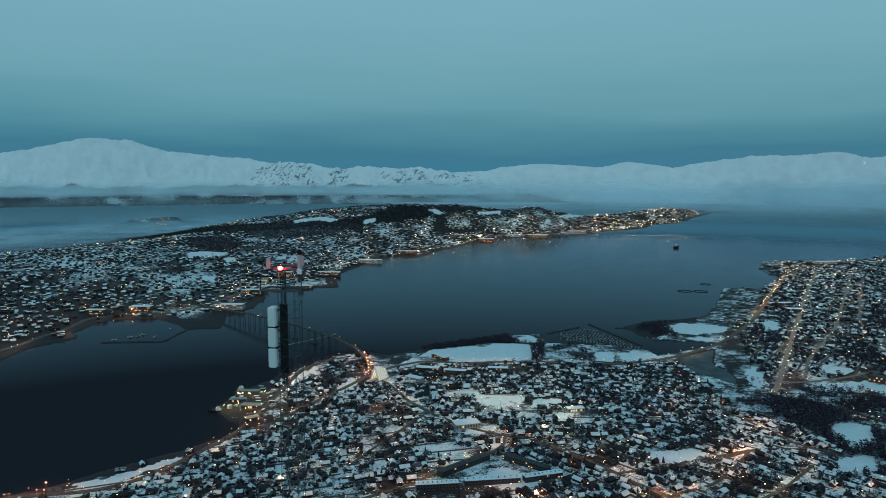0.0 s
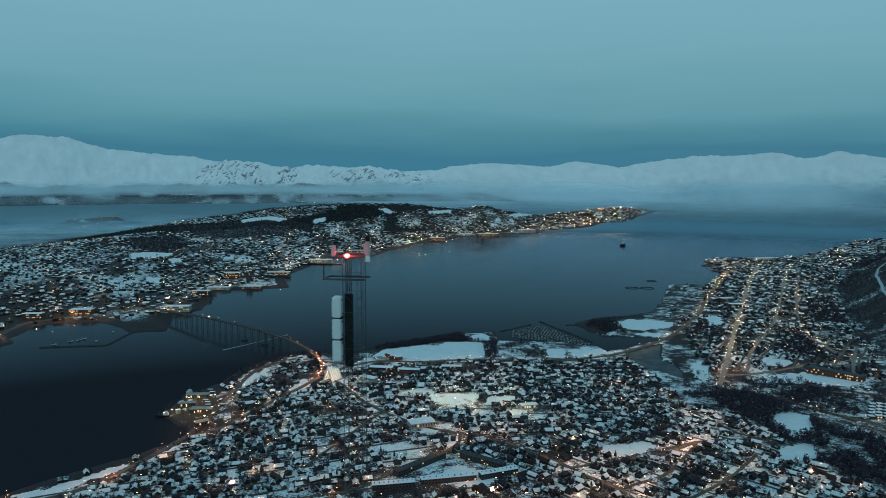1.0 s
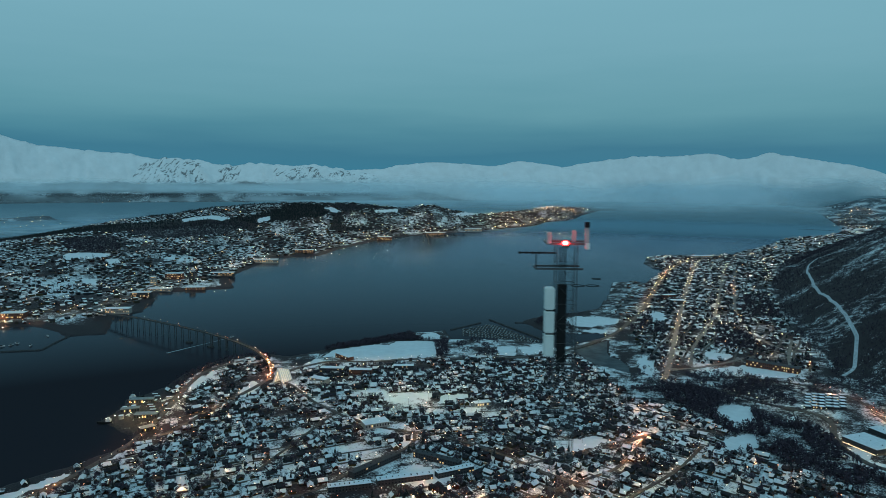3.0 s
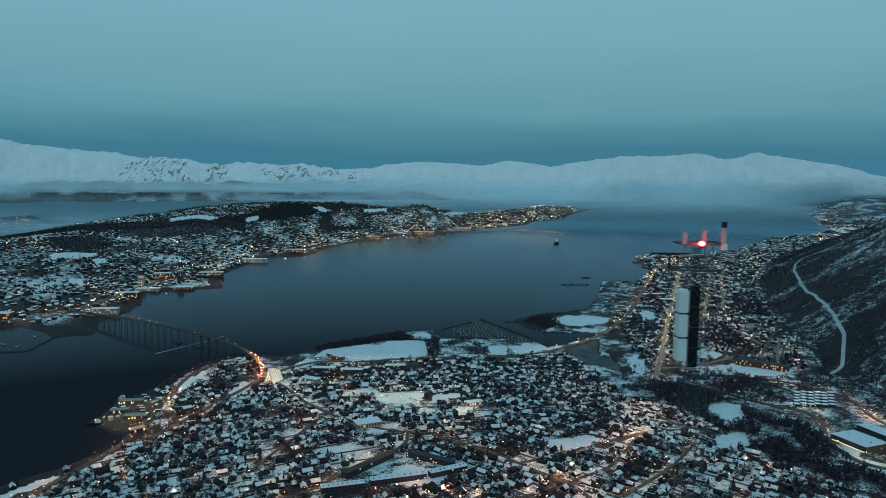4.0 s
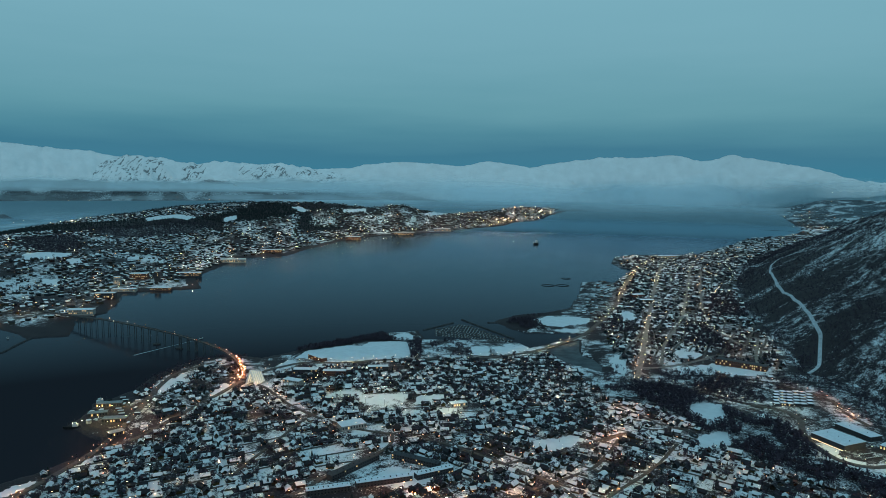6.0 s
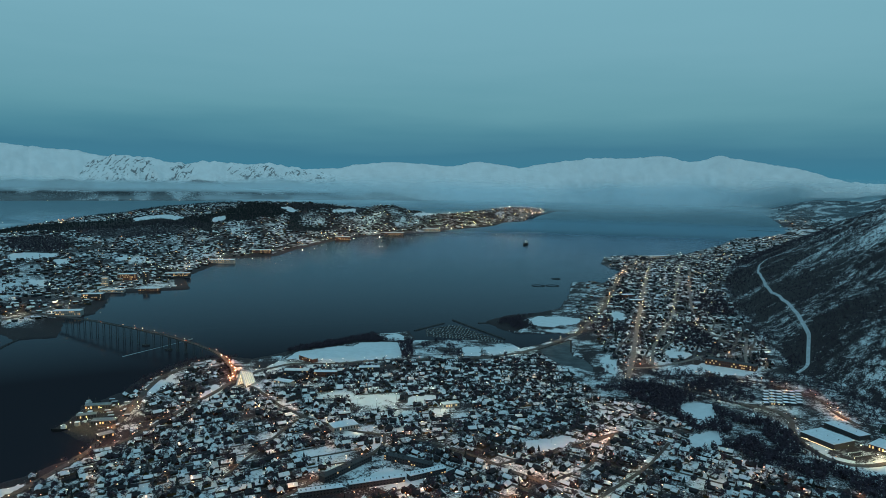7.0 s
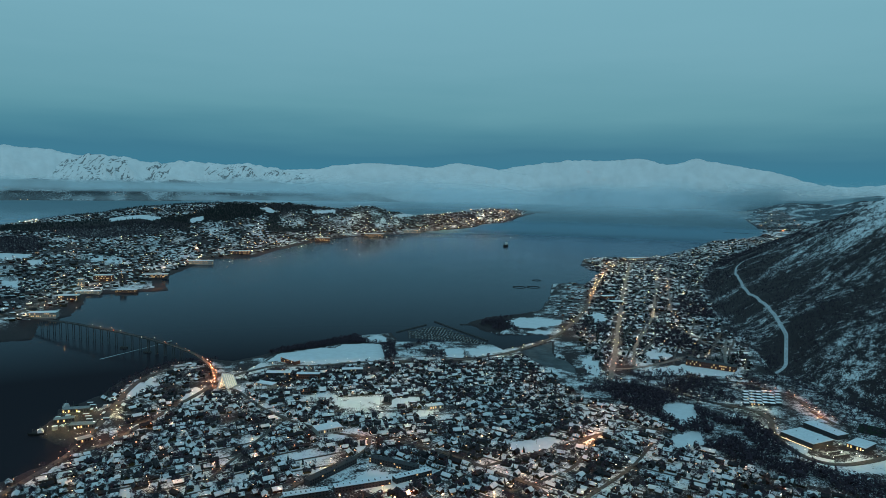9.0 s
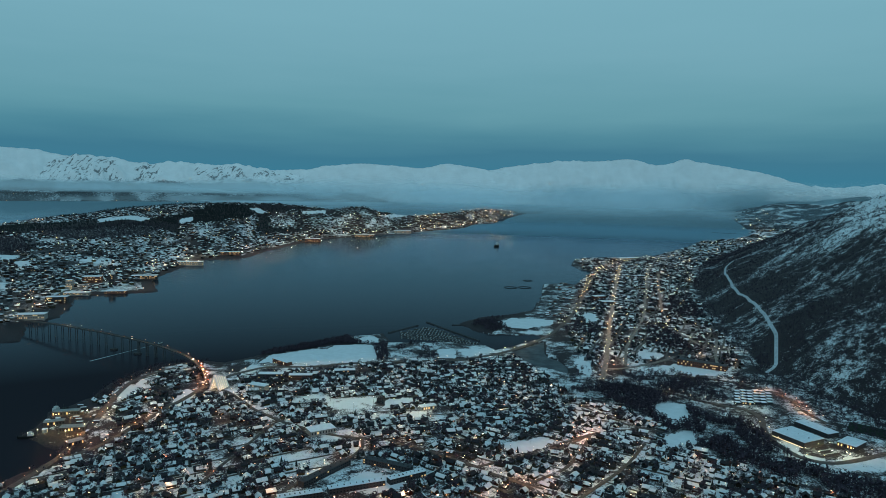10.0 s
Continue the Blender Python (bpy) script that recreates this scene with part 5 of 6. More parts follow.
def build_bridge():
    line = [(-378, 762, 8.5), (-393, 790, 9), (-408, 814, 9.6), (-429, 837, 11.5), (-457, 861, 14), (-502, 884, 17.5), (-560, 906, 21), (-629, 931, 22.5), (-729, 971, 21), (-826, 1011, 15), (-890, 1042, 11), (-930, 1060, 8)]
    c, a = ring_of(line, 6.0)
    bridge = thing("bridge", (0, 0, 0), "long slender concrete cantilever bridge over the strait", "bridge")
    bm = bmesh.new()
    strip(bm, c, a, 2.6, -1.3, 0)
    part("deck", bm, M_pier, bridge)
    bm = bmesh.new()
    strip(bm, c, a, 2.1, 0.01, 0.08)
    part("carriageway", bm, M_road, bridge, "wet dark asphalt carriageway")
    for off in (-2.5, 2.5):
        bm = bmesh.new()
        strip(bm, c, a, 0.08, 0.0, 0.55, off)
        part("railing", bm, M_steel, bridge)
    for i in range(6, len(c) - 3, 3):
        x, y, z = c[i]
        if terrain(x, y) > 1.0:
            continue
        main = 31 <= i <= 41
        bm = bmesh.new()
        for s in (-1, 1):
            n = Vector((-math.sin(a[i]), math.cos(a[i]), 0)) * 1.5 * s
            beam(bm, (x + n.x, y + n.y, -3), (x + n.x, y + n.y, z - 1.25), 0.7 if not main else 1.3)
        beam(bm, (x - math.sin(a[i]) * -2.2, y + math.cos(a[i]) * -2.2, z - 1.6), (x - math.sin(a[i]) * 2.2, y + math.cos(a[i]) * 2.2, z - 1.6), 0.9)
        part("pier", bm, M_pier, bridge)
    for x, y in ((-603, 919), (-556, 904)):
        bm = bmesh.new()
        tube(bm, (x, y, -3), (x, y, 2.0), 6.5, 18, 5.8)
        for v in bm.verts:
            v.co.y = y + (v.co.y - y) * 0.7
        part("fender", bm, M_rock, bridge, "dark round ship-impact fender at a main pier")
    for i in [*range(1, 19, 2), *range(21, len(c) - 1, 4)]:
        n = Vector((-math.sin(a[i]), math.cos(a[i]), 0)) * (2.4 if i % 8 < 4 else -2.4)
        p = Vector(c[i]) + n
        bm = bmesh.new()
        tube(bm, p, p + Vector((0, 0, 3.6)), 0.09, 6)
        beam(bm, p + Vector((0, 0, 3.6)), p + Vector((0, 0, 3.6)) - n * 0.4, 0.1)
        post = part("lamp_post", bm, M_steel, bridge)
        bm = bmesh.new()
        bmesh.ops.create_uvsphere(bm, u_segments=8, v_segments=5, radius=0.24 if i < 20 else 0.15, matrix=Matrix.Translation(p + Vector((0, 0, 3.5)) - n * 0.4))
        part("lamp_head", bm, HOODS["sodium" if i < 60 else "warm"], post)
        bm = bmesh.new()
        tube(bm, p + Vector((0, 0, 3.24)) - n * 0.4, p + Vector((0, 0, 3.28)) - n * 0.4, 0.30 if i < 20 else 0.11, 8)
        part("lens", bm, LENSES["sodium"], post)


build_bridge()


def car(x, y, z, turn, kind):
    e = thing("car", (x, y, z), "small car with its lamps on, driving lane of the bridge road", "car", "cars on the bridge road", turn)
    bm = bmesh.new()
    box(bm, -1.2, -0.5, 0.18, 1.2, 0.5, 0.6)
    box(bm, -0.6, -0.45, 0.6, 0.7, 0.45, 1.0)
    bmesh.ops.bevel(bm, geom=bm.edges[:], offset=0.08, segments=2, affect="EDGES")
    part("body", bm, M_dark, e)
    for wx in (-0.75, 0.75):
        for wy in (-0.45, 0.45):
            bm = bmesh.new()
            tube(bm, (wx, wy - 0.07, 0.2), (wx, wy + 0.07, 0.2), 0.2, 8)
            part("wheel", bm, M_black, e)
    for wy in (-0.35, 0.35):
        bm = bmesh.new()
        box(bm, 1.17, wy - 0.12, 0.36, 1.24, wy + 0.12, 0.54)
        part("headlight", bm, HOODS["white"], e)
        bm = bmesh.new()
        box(bm, -1.24, wy - 0.12, 0.36, -1.17, wy + 0.12, 0.54)
        part("tail_light", bm, M_redtail, e)


bc, ba = ring_of([(-378, 762, 8.6), (-393, 790, 9.1), (-408, 814, 9.7), (-429, 837, 11.6), (-457, 861, 14.1), (-502, 884, 17.6), (-560, 906, 21.1), (-629, 931, 22.6), (-729, 971, 21.1), (-826, 1011, 15.1)], 6.0)
for i, away in ((3, 1), (7, 0), (10, 1), (13, 1), (18, 0), (24, 1), (33, 1), (41, 0), (52, 1), (66, 0)):
    n = Vector((-math.sin(ba[i]), math.cos(ba[i]), 0)) * (-1.0 if away else 1.0)
    car(bc[i][0] + n.x, bc[i][1] + n.y, bc[i][2] + 0.08, math.degrees(ba[i]) + (0 if away else 180), away)


def build_cathedral():
    x, y = -358, 753
    e = thing("cathedral", (x, y, on(x, y) - 0.3), "white concrete cathedral of steep triangular shells, glass strips lit", "church", turn=80)
    bm = bmesh.new()
    box(bm, -12, -9.5, -0.8, 13, 9.5, 0.5)
    part("plinth", bm, M_conc, e)
    for i in range(6):
        x0, h, w = -11 + 4.0 * i, 19.0 - 1.4 * i, 7.2 - 0.4 * i
        bm = bmesh.new()
        pts = [(-w, 0), (-w + 1.1, 0), (0, h - 1.9), (w - 1.1, 0), (w, 0), (0, h)]
        a, b = [bm.verts.new((x0, p[0], p[1] + 0.4)) for p in pts], [bm.verts.new((x0 + 2.9, p[0], p[1] + 0.4)) for p in pts]
        for k in range(6):
            bm.faces.new((a[k], a[(k + 1) % 6], b[(k + 1) % 6], b[k]))
        for q in (a, b):
            bm.faces.new((q[0], q[1], q[2], q[5]))
            bm.faces.new((q[5], q[2], q[3], q[4]))
        bmesh.ops.recalc_face_normals(bm, faces=bm.faces[:])
        part("shell", bm, M_roofsnow, e, "white aluminium-clad triangular shell")
        if i < 5:
            bm = bmesh.new()
            h2, w2 = h - 1.4, w - 0.7
            a, b = [bm.verts.new((x0 + 2.9, p[0], p[1] + 0.4)) for p in ((-w2, 0), (0, h2), (w2, 0))], [bm.verts.new((x0 + 4.0, p[0], p[1] + 0.4)) for p in ((-w2, 0), (0, h2), (w2, 0))]
            bm.faces.new((a[0], a[1], b[1], b[0]))
            bm.faces.new((a[1], a[2], b[2], b[1]))
            bmesh.ops.recalc_face_normals(bm, faces=bm.faces[:])
            part("glass_strip", bm, M_stripe, e, "lit glass strip between two shells")


build_cathedral()


def block(name, label, category, a, b, depth, tall, wall, roof=None, storeys=3, lit=0.2, seed=0, group="", vents=0, windows=True):
    """A long building from corner a to corner b, reaching depth metres to the left of that line."""
    r = random.Random(seed)
    a, b = Vector((*a, 0)), Vector((*b, 0))
    length, turn = (b - a).length, math.degrees(math.atan2(b.y - a.y, b.x - a.x))
    zs = [on(a.x + (b.x - a.x) * t, a.y + (b.y - a.y) * t) for t in (0, 0.5, 1)]
    e = thing(name, (a.x, a.y, max(zs) - 0.2), label, category, group, turn)
    bm = bmesh.new()
    box(bm, 0, 0, -3, length, depth, tall)
    part("wall", bm, wall, e)
    bm = bmesh.new()
    box(bm, -0.3, -0.3, tall, length + 0.3, depth + 0.3, tall + 0.35)
    bmesh.ops.bevel(bm, geom=bm.edges[:], offset=0.1, segments=2, affect="EDGES")
    rf = part("roof", bm, roof or M_roofsnow, e, "flat roof under snow")
    for k in range(vents):
        bm = bmesh.new()
        x = (k + 0.5) * length / vents
        box(bm, x - 0.35, depth * 0.5 - 0.4 + r.uniform(-1.5, 1.5), tall + 0.3, x + 0.35, depth * 0.5 + 0.4, tall + 1.0)
        part("vent", bm, M_dark, rf)
    if windows:
        n = max(2, int(length / 2.6))
        for s in range(storeys):
            z = tall * (s + 0.35) / storeys
            for k in range(n):
                x = (k + 0.5) * length / n
                bm = bmesh.new()
                box(bm, x - 0.6, -0.06, z, x + 0.6, 0.05, z + tall / storeys * 0.45)
                part("window", bm, M_pane if r.random() < lit else M_glass, e)
    return e


for i, (a, b, d, top) in enumerate((((-170, 512), (-145, 563), 7.0, M_dark), ((-135, 566), (-91, 553), 7.0, M_dark), ((-102, 528), (-76, 550), 7.0, M_roofsnow), ((-146, 503), (-106, 527), 7.0, M_roofsnow), ((-180, 482), (-150, 499), 7.0, M_roofsnow))):
    block("apartment_block", "long low apartment block with a flat roof round a courtyard", "apartments", a, b, d, 4.6, M_dark, roof=top, storeys=2, lit=0.04, seed=i, group="courtyard blocks", vents=9)
for i in range(5):
    for j in range(6):
        x, y = 243 + 3.0 * i + 7.4 * j, 806 + 11.5 * i + 0.9 * j + (j % 2) * 1.2
        block("terrace_house", "small stepped terrace house with a snowy roof below the wood", "apartments", (x, y), (x + 5.6, y + 0.7), 5.0, 3.2 + 0.3 * (j % 2), M_dark, storeys=1, lit=0.12, seed=30 + 6 * i + j, group="terrace blocks")
hall = block("sports_hall", "large dark hall with a snow-covered flat roof and lit base", "hall", (250, 706), (270, 676), 29, 6.0, M_dark, vents=3, windows=False)
bm = bmesh.new()
box(bm, 1, -0.12, 0.6, 35, 0.02, 1.0)
part("window_band", bm, M_stripe, hall, "lit strip of windows along the facade")
block("ice_hall", "second dark hall with a snowy roof behind the first", "hall", (284, 742), (304, 708), 15, 5.0, M_dark, vents=2, windows=False)
block("annexe", "low lit annexe beside the large hall", "hall", (304, 688), (316, 676), 24, 5.0, M_dark, storeys=1, lit=0.6, seed=50)
block("school", "long low school with bright yellow windows above snow", "school", (212, 982), (270, 952), 13, 7.0, M_brick, roof=M_dark, storeys=2, lit=0.45, seed=51)
block("clubhouse", "floodlit yellow clubhouse by the sports ground", "hall", (-108, 712), (-92, 722), 8, 4.5, M_conc, storeys=1, lit=0.8, seed=52)
block("store", "flat snow-roofed store with lamps along its edge", "shop", (-200, 619), (-180, 635), 15, 5.0, M_conc, storeys=1, lit=0.5, seed=53)
for i, (a, b, d, h) in enumerate((((-490, 640), (-466, 650), 8, 5), ((-452, 600), (-430, 608), 9, 5), ((-478, 612), (-462, 622), 7, 4.5), ((-420, 570), (-412, 582), 8, 4.5))):
    block("warehouse", "harbour warehouse with yellow-lit walls and snow roof", "warehouse", a, b, d, h, M_dark, roof=M_conc, storeys=1, lit=0.35, seed=60 + i, group="quay warehouses")
for i, (a, b, d, h, m) in enumerate((((-345, 886), (-318, 868), 9, 5, M_brick), ((-322, 752), (-300, 747), 10, 7, M_conc), ((-330, 800), (-300, 806), 10, 6, M_dark), ((-290, 800), (-262, 806), 9, 6, M_brick), ((-240, 830), (-215, 838), 9, 6, M_dark), ((140, 1500), (165, 1512), 12, 8, M_brick), ((150, 1440), (178, 1446), 14, 7, M_dark), ((285, 2290), (345, 2330), 22, 9, M_conc))):
    block("office_block", "flat-roofed block with snow on its roof and some lit windows", "building", a, b, d, h, m, storeys=2, lit=0.15, seed=70 + i, group="flat-roofed blocks")
for i, (x, y, l, d, h) in enumerate(((-968, 1300, 50, 18, 5), (-905, 1345, 44, 16, 5), (-945, 1420, 12, 12, 24), (-1000, 1350, 14, 12, 20), (-1010, 1420, 40, 20, 14), (-960, 1530, 60, 18, 8), (-1000, 1820, 70, 22, 9), (-985, 2060, 60, 20, 9), (-940, 1210, 40, 16, 10),
                                     (-880, 1060, 46, 18, 8), (-905, 2640, 60, 24, 12), (-780, 2930, 90, 26, 12), (-650, 3160, 80, 26, 12), (-1010, 960, 40, 20, 10), (-1060, 905, 34, 14, 9))):
    block("harbour_building", "harbour building of the island town, snowy roof and lit windows", "building", (x, y), (x + l * 0.93, y + l * 0.36), d, h, (M_conc, M_brick, M_dark)[i % 3], storeys=max(2, int(h / 4)), lit=0.4, seed=90 + i, group="harbour buildings")


def mound(name, line, half, tall, label, category="breakwater"):
    """A rubble breakwater."""
    c, a = ring_of([(x, y, float(sea(x, y))) for x, y in line], 2.0)
    r = random.Random(len(c))
    bm = bmesh.new()
    rows = []
    for p, h in zip(c, a):
        n = Vector((-math.sin(h), math.cos(h), 0))
        rows.append([bm.verts.new(Vector(p) + n * half * o * r.uniform(0.6, 1.4) + Vector((0, 0, z * r.uniform(0.5, 1.3)))) for o, z in ((-1.6, -1.5), (-0.9, tall * 0.7), (-0.3, tall), (0.3, tall), (0.9, tall * 0.7), (1.6, -1.5))])
    for q, w in zip(rows[:-1], rows[1:]):
        for i in range(5):
            bm.faces.new((q[i], q[i + 1], w[i + 1], w[i]))
    bm.faces.new(rows[0])
    bm.faces.new(rows[-1][::-1])
    bmesh.ops.recalc_face_normals(bm, faces=bm.faces[:])
    me = bpy.data.meshes.new(name)
    bm.to_mesh(me)
    bm.free()
    me.materials.append(M_rock)
    tagged(new(name, me), label, category)


mound("breakwater", [(-232, 1118), (-194, 1188)], 1.7, 1.5, "dark rubble breakwater of the marina")
mound("breakwater", [(-184, 1220), (-130, 1155), (-76, 1092)], 1.8, 1.6, "long dark rubble breakwater closing the marina")
mound("breakwater", [(-868, 774), (-809, 806), (-783, 819), (-802, 871), (-812, 905)], 1.7, 1.5, "dark rubble breakwater off the island shore")
mound("breakwater", [(-105, 1212), (-135, 1206)], 2.0, 1.2, "low rocky tip of the snowy spit")
mound("breakwater", [(1060, 3660), (914, 3700)], 5.0, 3.0, "dark quay arm off the far shore")
mound("breakwater", [(-60, 4165), (30, 4180)], 5.0, 4.0, "dark quay arm at the island's end")


def boat(x, y, turn, size, label="small white leisure boat at its marina berth", group="marina boats"):
    e = thing("boat", (x, y, 0.0), label, "boat", group, turn)
    bm = bmesh.new()
    secs = ((-1, .34, .0), (-.3, .40, .0), (.4, .34, .02), (1.05, .03, .12))
    rows = [[bm.verts.new((sx * size, -w * size, .38 * size + up)), bm.verts.new((sx * size, -w * .6 * size, -.1)), bm.verts.new((sx * size, w * .6 * size, -.1)), bm.verts.new((sx * size, w * size, .38 * size + up))] for sx, w, up in secs]
    for q, w in zip(rows[:-1], rows[1:]):
        for i in range(4):
            bm.faces.new((q[i], q[(i + 1) % 4], w[(i + 1) % 4], w[i]))
    bm.faces.new(rows[0][::-1])
    bm.faces.new(rows[-1])
    bmesh.ops.recalc_face_normals(bm, faces=bm.faces[:])
    part("hull", bm, M_boat, e)
    bm = bmesh.new()
    box(bm, -.55 * size, -.24 * size, .36 * size, .2 * size, .24 * size, .75 * size)
    bmesh.ops.bevel(bm, geom=bm.edges[:], offset=.06 * size, segments=2, affect="EDGES")
    part("cabin", bm, M_glass, e)
    return e


r = random.Random(5)
for k in range(7):
    y = 1089 + 13.5 * k
    x0 = float(np.interp(y, [1089, 1116, 1130, 1173], [-206, -212, -216, -182]))
    x1 = -200 + (1218 - y) * 0.96
    if x1 - x0 < 12:
        continue
    bm = bmesh.new()
    beam(bm, (x0, y, .35), (x1, y - 0.1 * (x1 - x0), .35), 1.4, 0.5)
    pon = thing("pontoon", (0, 0, 0), "narrow floating timber pontoon in the marina", "pontoon", "marina pontoons")
    part("walkway", bm, M_timber, pon)
    for j in range(int((x1 - x0) / 5.4)):
        for sgn in (-1, 1):
            if r.random() < 0.72:
                x = x0 + 3 + 5.4 * j
                boat(x, y - 0.1 * (x - x0) + 3.2 * sgn, 84 * sgn + r.uniform(-5, 5), r.uniform(1.7, 2.6))


def build_ship(x, y, turn, size, label):
    e = thing("ship", (x, y, 0), label, "ship", turn=turn)
    bm = bmesh.new()
    secs = ((-1, .22), (-.9, .27), (.3, .27), (.7, .19), (1, .02))
    rows = [[bm.verts.new((sx * size, -q * size, .34 * size)), bm.verts.new((sx * size * .96, -q * .8 * size, -1)), bm.verts.new((sx * size * .96, q * .8 * size, -1)), bm.verts.new((sx * size, q * size, .34 * size))] for sx, q in secs]
    for q, p in zip(rows[:-1], rows[1:]):
        for i in range(4):
            bm.faces.new((q[i], q[(i + 1) % 4], p[(i + 1) % 4], p[i]))
    bm.faces.new(rows[0][::-1])
    bm.faces.new(rows[-1])
    bmesh.ops.recalc_face_normals(bm, faces=bm.faces[:])
    part("hull", bm, M_black, e, "dark steel hull")
    bm = bmesh.new()
    box(bm, -.8 * size, -.2 * size, .34 * size, -.2 * size, .2 * size, .62 * size)
    box(bm, -.65 * size, -.17 * size, .62 * size, -.3 * size, .17 * size, .8 * size)
    part("superstructure", bm, M_boat, e, "pale deckhouse")
    bm = bmesh.new()
    tube(bm, (-.45 * size, 0, .8 * size), (-.45 * size, 0, 1.2 * size), .02 * size, 6)
    tube(bm, (.4 * size, 0, .34 * size), (.4 * size, 0, .8 * size), .02 * size, 6)
    part("mast", bm, M_steel, e)
    bm = bmesh.new()
    bmesh.ops.create_uvsphere(bm, u_segments=8, v_segments=5, radius=min(.035 * size, 0.3), matrix=Matrix.Translation((-.2 * size, 0, .7 * size)))
    part("deck_lamp", bm, HOODS["white"], e)


build_ship(-145, 2712, 250, 20, "dark cargo ship lying still on the fjord")
for k, (x, y) in enumerate([(-863, 795), (-856, 820), (-850, 831), (-820, 837), (-846, 896), (-851, 842)]):
    boat(x, y, 25 + 30 * k, 4.0, "white fishing boat moored behind the breakwater", "harbour boats")
build_ship(-497, 662, 75, 10, "small dark work ship moored at the quay")
build_ship(-478, 588, 200, 8, "work boat with deck lamps at the pier head")

# the boat that crosses under the bridge, with its wake
WAKE = (-559, 970, -597, 855)
boat(WAKE[0], WAKE[1], math.degrees(math.atan2(WAKE[1] - WAKE[3], WAKE[0] - WAKE[2])), 3.4, "small white boat running under the bridge", "running boats")
bm = bmesh.new()
a, b = Vector((WAKE[0], WAKE[1], 0.12)), Vector((WAKE[2], WAKE[3], 0.12))
n = (b - a).normalized().cross(Vector((0, 0, 1)))
prev = None
for i in range(25):
    t = i / 24
    half = 0.35 + 1.3 * t
    q = [bm.verts.new(a.lerp(b, t) + n * half * s + Vector((0, 0, dz))) for s, dz in ((-1, -0.1), (-0.4, 0.05 * (1 - t)), (0.4, 0.05 * (1 - t)), (1, -0.1))]
    if prev:
        for k in range(3):
            bm.faces.new((prev[k], prev[k + 1], q[k + 1], q[k]))
    prev = q
me = bpy.data.meshes.new("wake")
bm.to_mesh(me)
bm.free()
me.materials.append(M_foam)
tagged(new("wake", me), "pale straight wake behind the running boat", "wake", kind="structure")


def fish_ring(x, y, rad):
    e = thing("fish_pen", (x, y, 0), "floating dark ring of a fish pen", "fish pen", "fish pens")
    for q, z in ((rad, 0.3), (rad - 2.2, 0.3)):
        bm = bmesh.new()
        n = 40
        loops = [[bm.verts.new(((q + 0.45 * math.cos(b)) * math.cos(a), (q + 0.45 * math.cos(b)) * math.sin(a), z + 0.45 * math.sin(b))) for b in (0, 1.57, 3.14, 4.71)] for a in (2 * math.pi * i / n for i in range(n))]
        for i in range(n):
            for k in range(4):
                bm.faces.new((loops[i][k], loops[(i + 1) % n][k], loops[(i + 1) % n][(k + 1) % 4], loops[i][(k + 1) % 4]))
        part("float_ring", bm, M_black, e)


for x, y, rad in ((-48, 1673, 16), (-14, 1683, 16), (-8, 1803, 12)):
    fish_ring(x, y, rad)


def tank(x, y, rad, tall, group):
    e = thing("storage_tank", (x, y, on(x, y) - 0.3), "round pale storage tank by the shore, snow on its lid", "tank", group)
    bm = bmesh.new()
    tube(bm, (0, 0, -1), (0, 0, tall), rad, 20)
    part("shell", bm, M_conc, e)
    bm = bmesh.new()
    tube(bm, (0, 0, tall), (0, 0, tall + rad * 0.15), rad * 1.02, 20, rad * 0.3)
    part("lid", bm, M_roofsnow, e)


for x, y, rad, tall in ((150, 2270, 8, 9), (175, 2320, 7, 8), (168, 2230, 7, 7), (205, 2350, 6, 6)):
    tank(x, y, rad, tall, "shore tanks")
for x, y in ((-484, 626), (-477, 632), (-468, 601)):
    tank(x, y, 2.6, 4, "quay tanks")

# ice on the river mouth
me = bpy.data.meshes.new("pond_ice")
me.from_pydata([(x, y, 0.06) for x, y in POND], [], [tuple(range(len(POND)))])
me.materials.append(M_ice)
tagged(new("pond_ice", me), "grey ice on the river mouth", "ice", kind="structure")


# stacked containers and huts on the quay
r = random.Random(77)
for x, y in [(-486, 652), (-480, 660), (-474, 668), (-462, 640), (-455, 634), (-448, 626), (-466, 655), (-440, 618), (-458, 668), (-445, 645), (-432, 630), (-425, 605), (-470, 622), (-483, 676)]:
    e = thing("container", (x, y, on(x, y) - 0.1), "steel freight container on the dark wet quay", "container", "quay containers", r.choice((20, 24, 110)) + r.uniform(-4, 4))
    bm = bmesh.new()
    rim = [(-3 + 0.25 * k, -1.25 - 0.07 * (k // 2 % 2)) for k in range(25)]
    rim += [(-px, -py) for px, py in rim]
    lo, hi = ([bm.verts.new((px, py, z)) for px, py in rim] for z in (0, 2.6))
    for k in range(len(rim)):
        q = (k + 1) % len(rim)
        bm.faces.new((lo[k], lo[q], hi[q], hi[k]))
    bm.faces.new(lo[::-1])
    bm.faces.new(hi)
    part("body", bm, r.choice((M_brick, M_dark, M_conc, M_timber)), e)
    bm = bmesh.new()
    box(bm, -3.02, -1.27, 2.6, 3.02, 1.27, 2.75)
    part("snow_cap", bm, M_roofsnow, e, "thin snow lying on top")


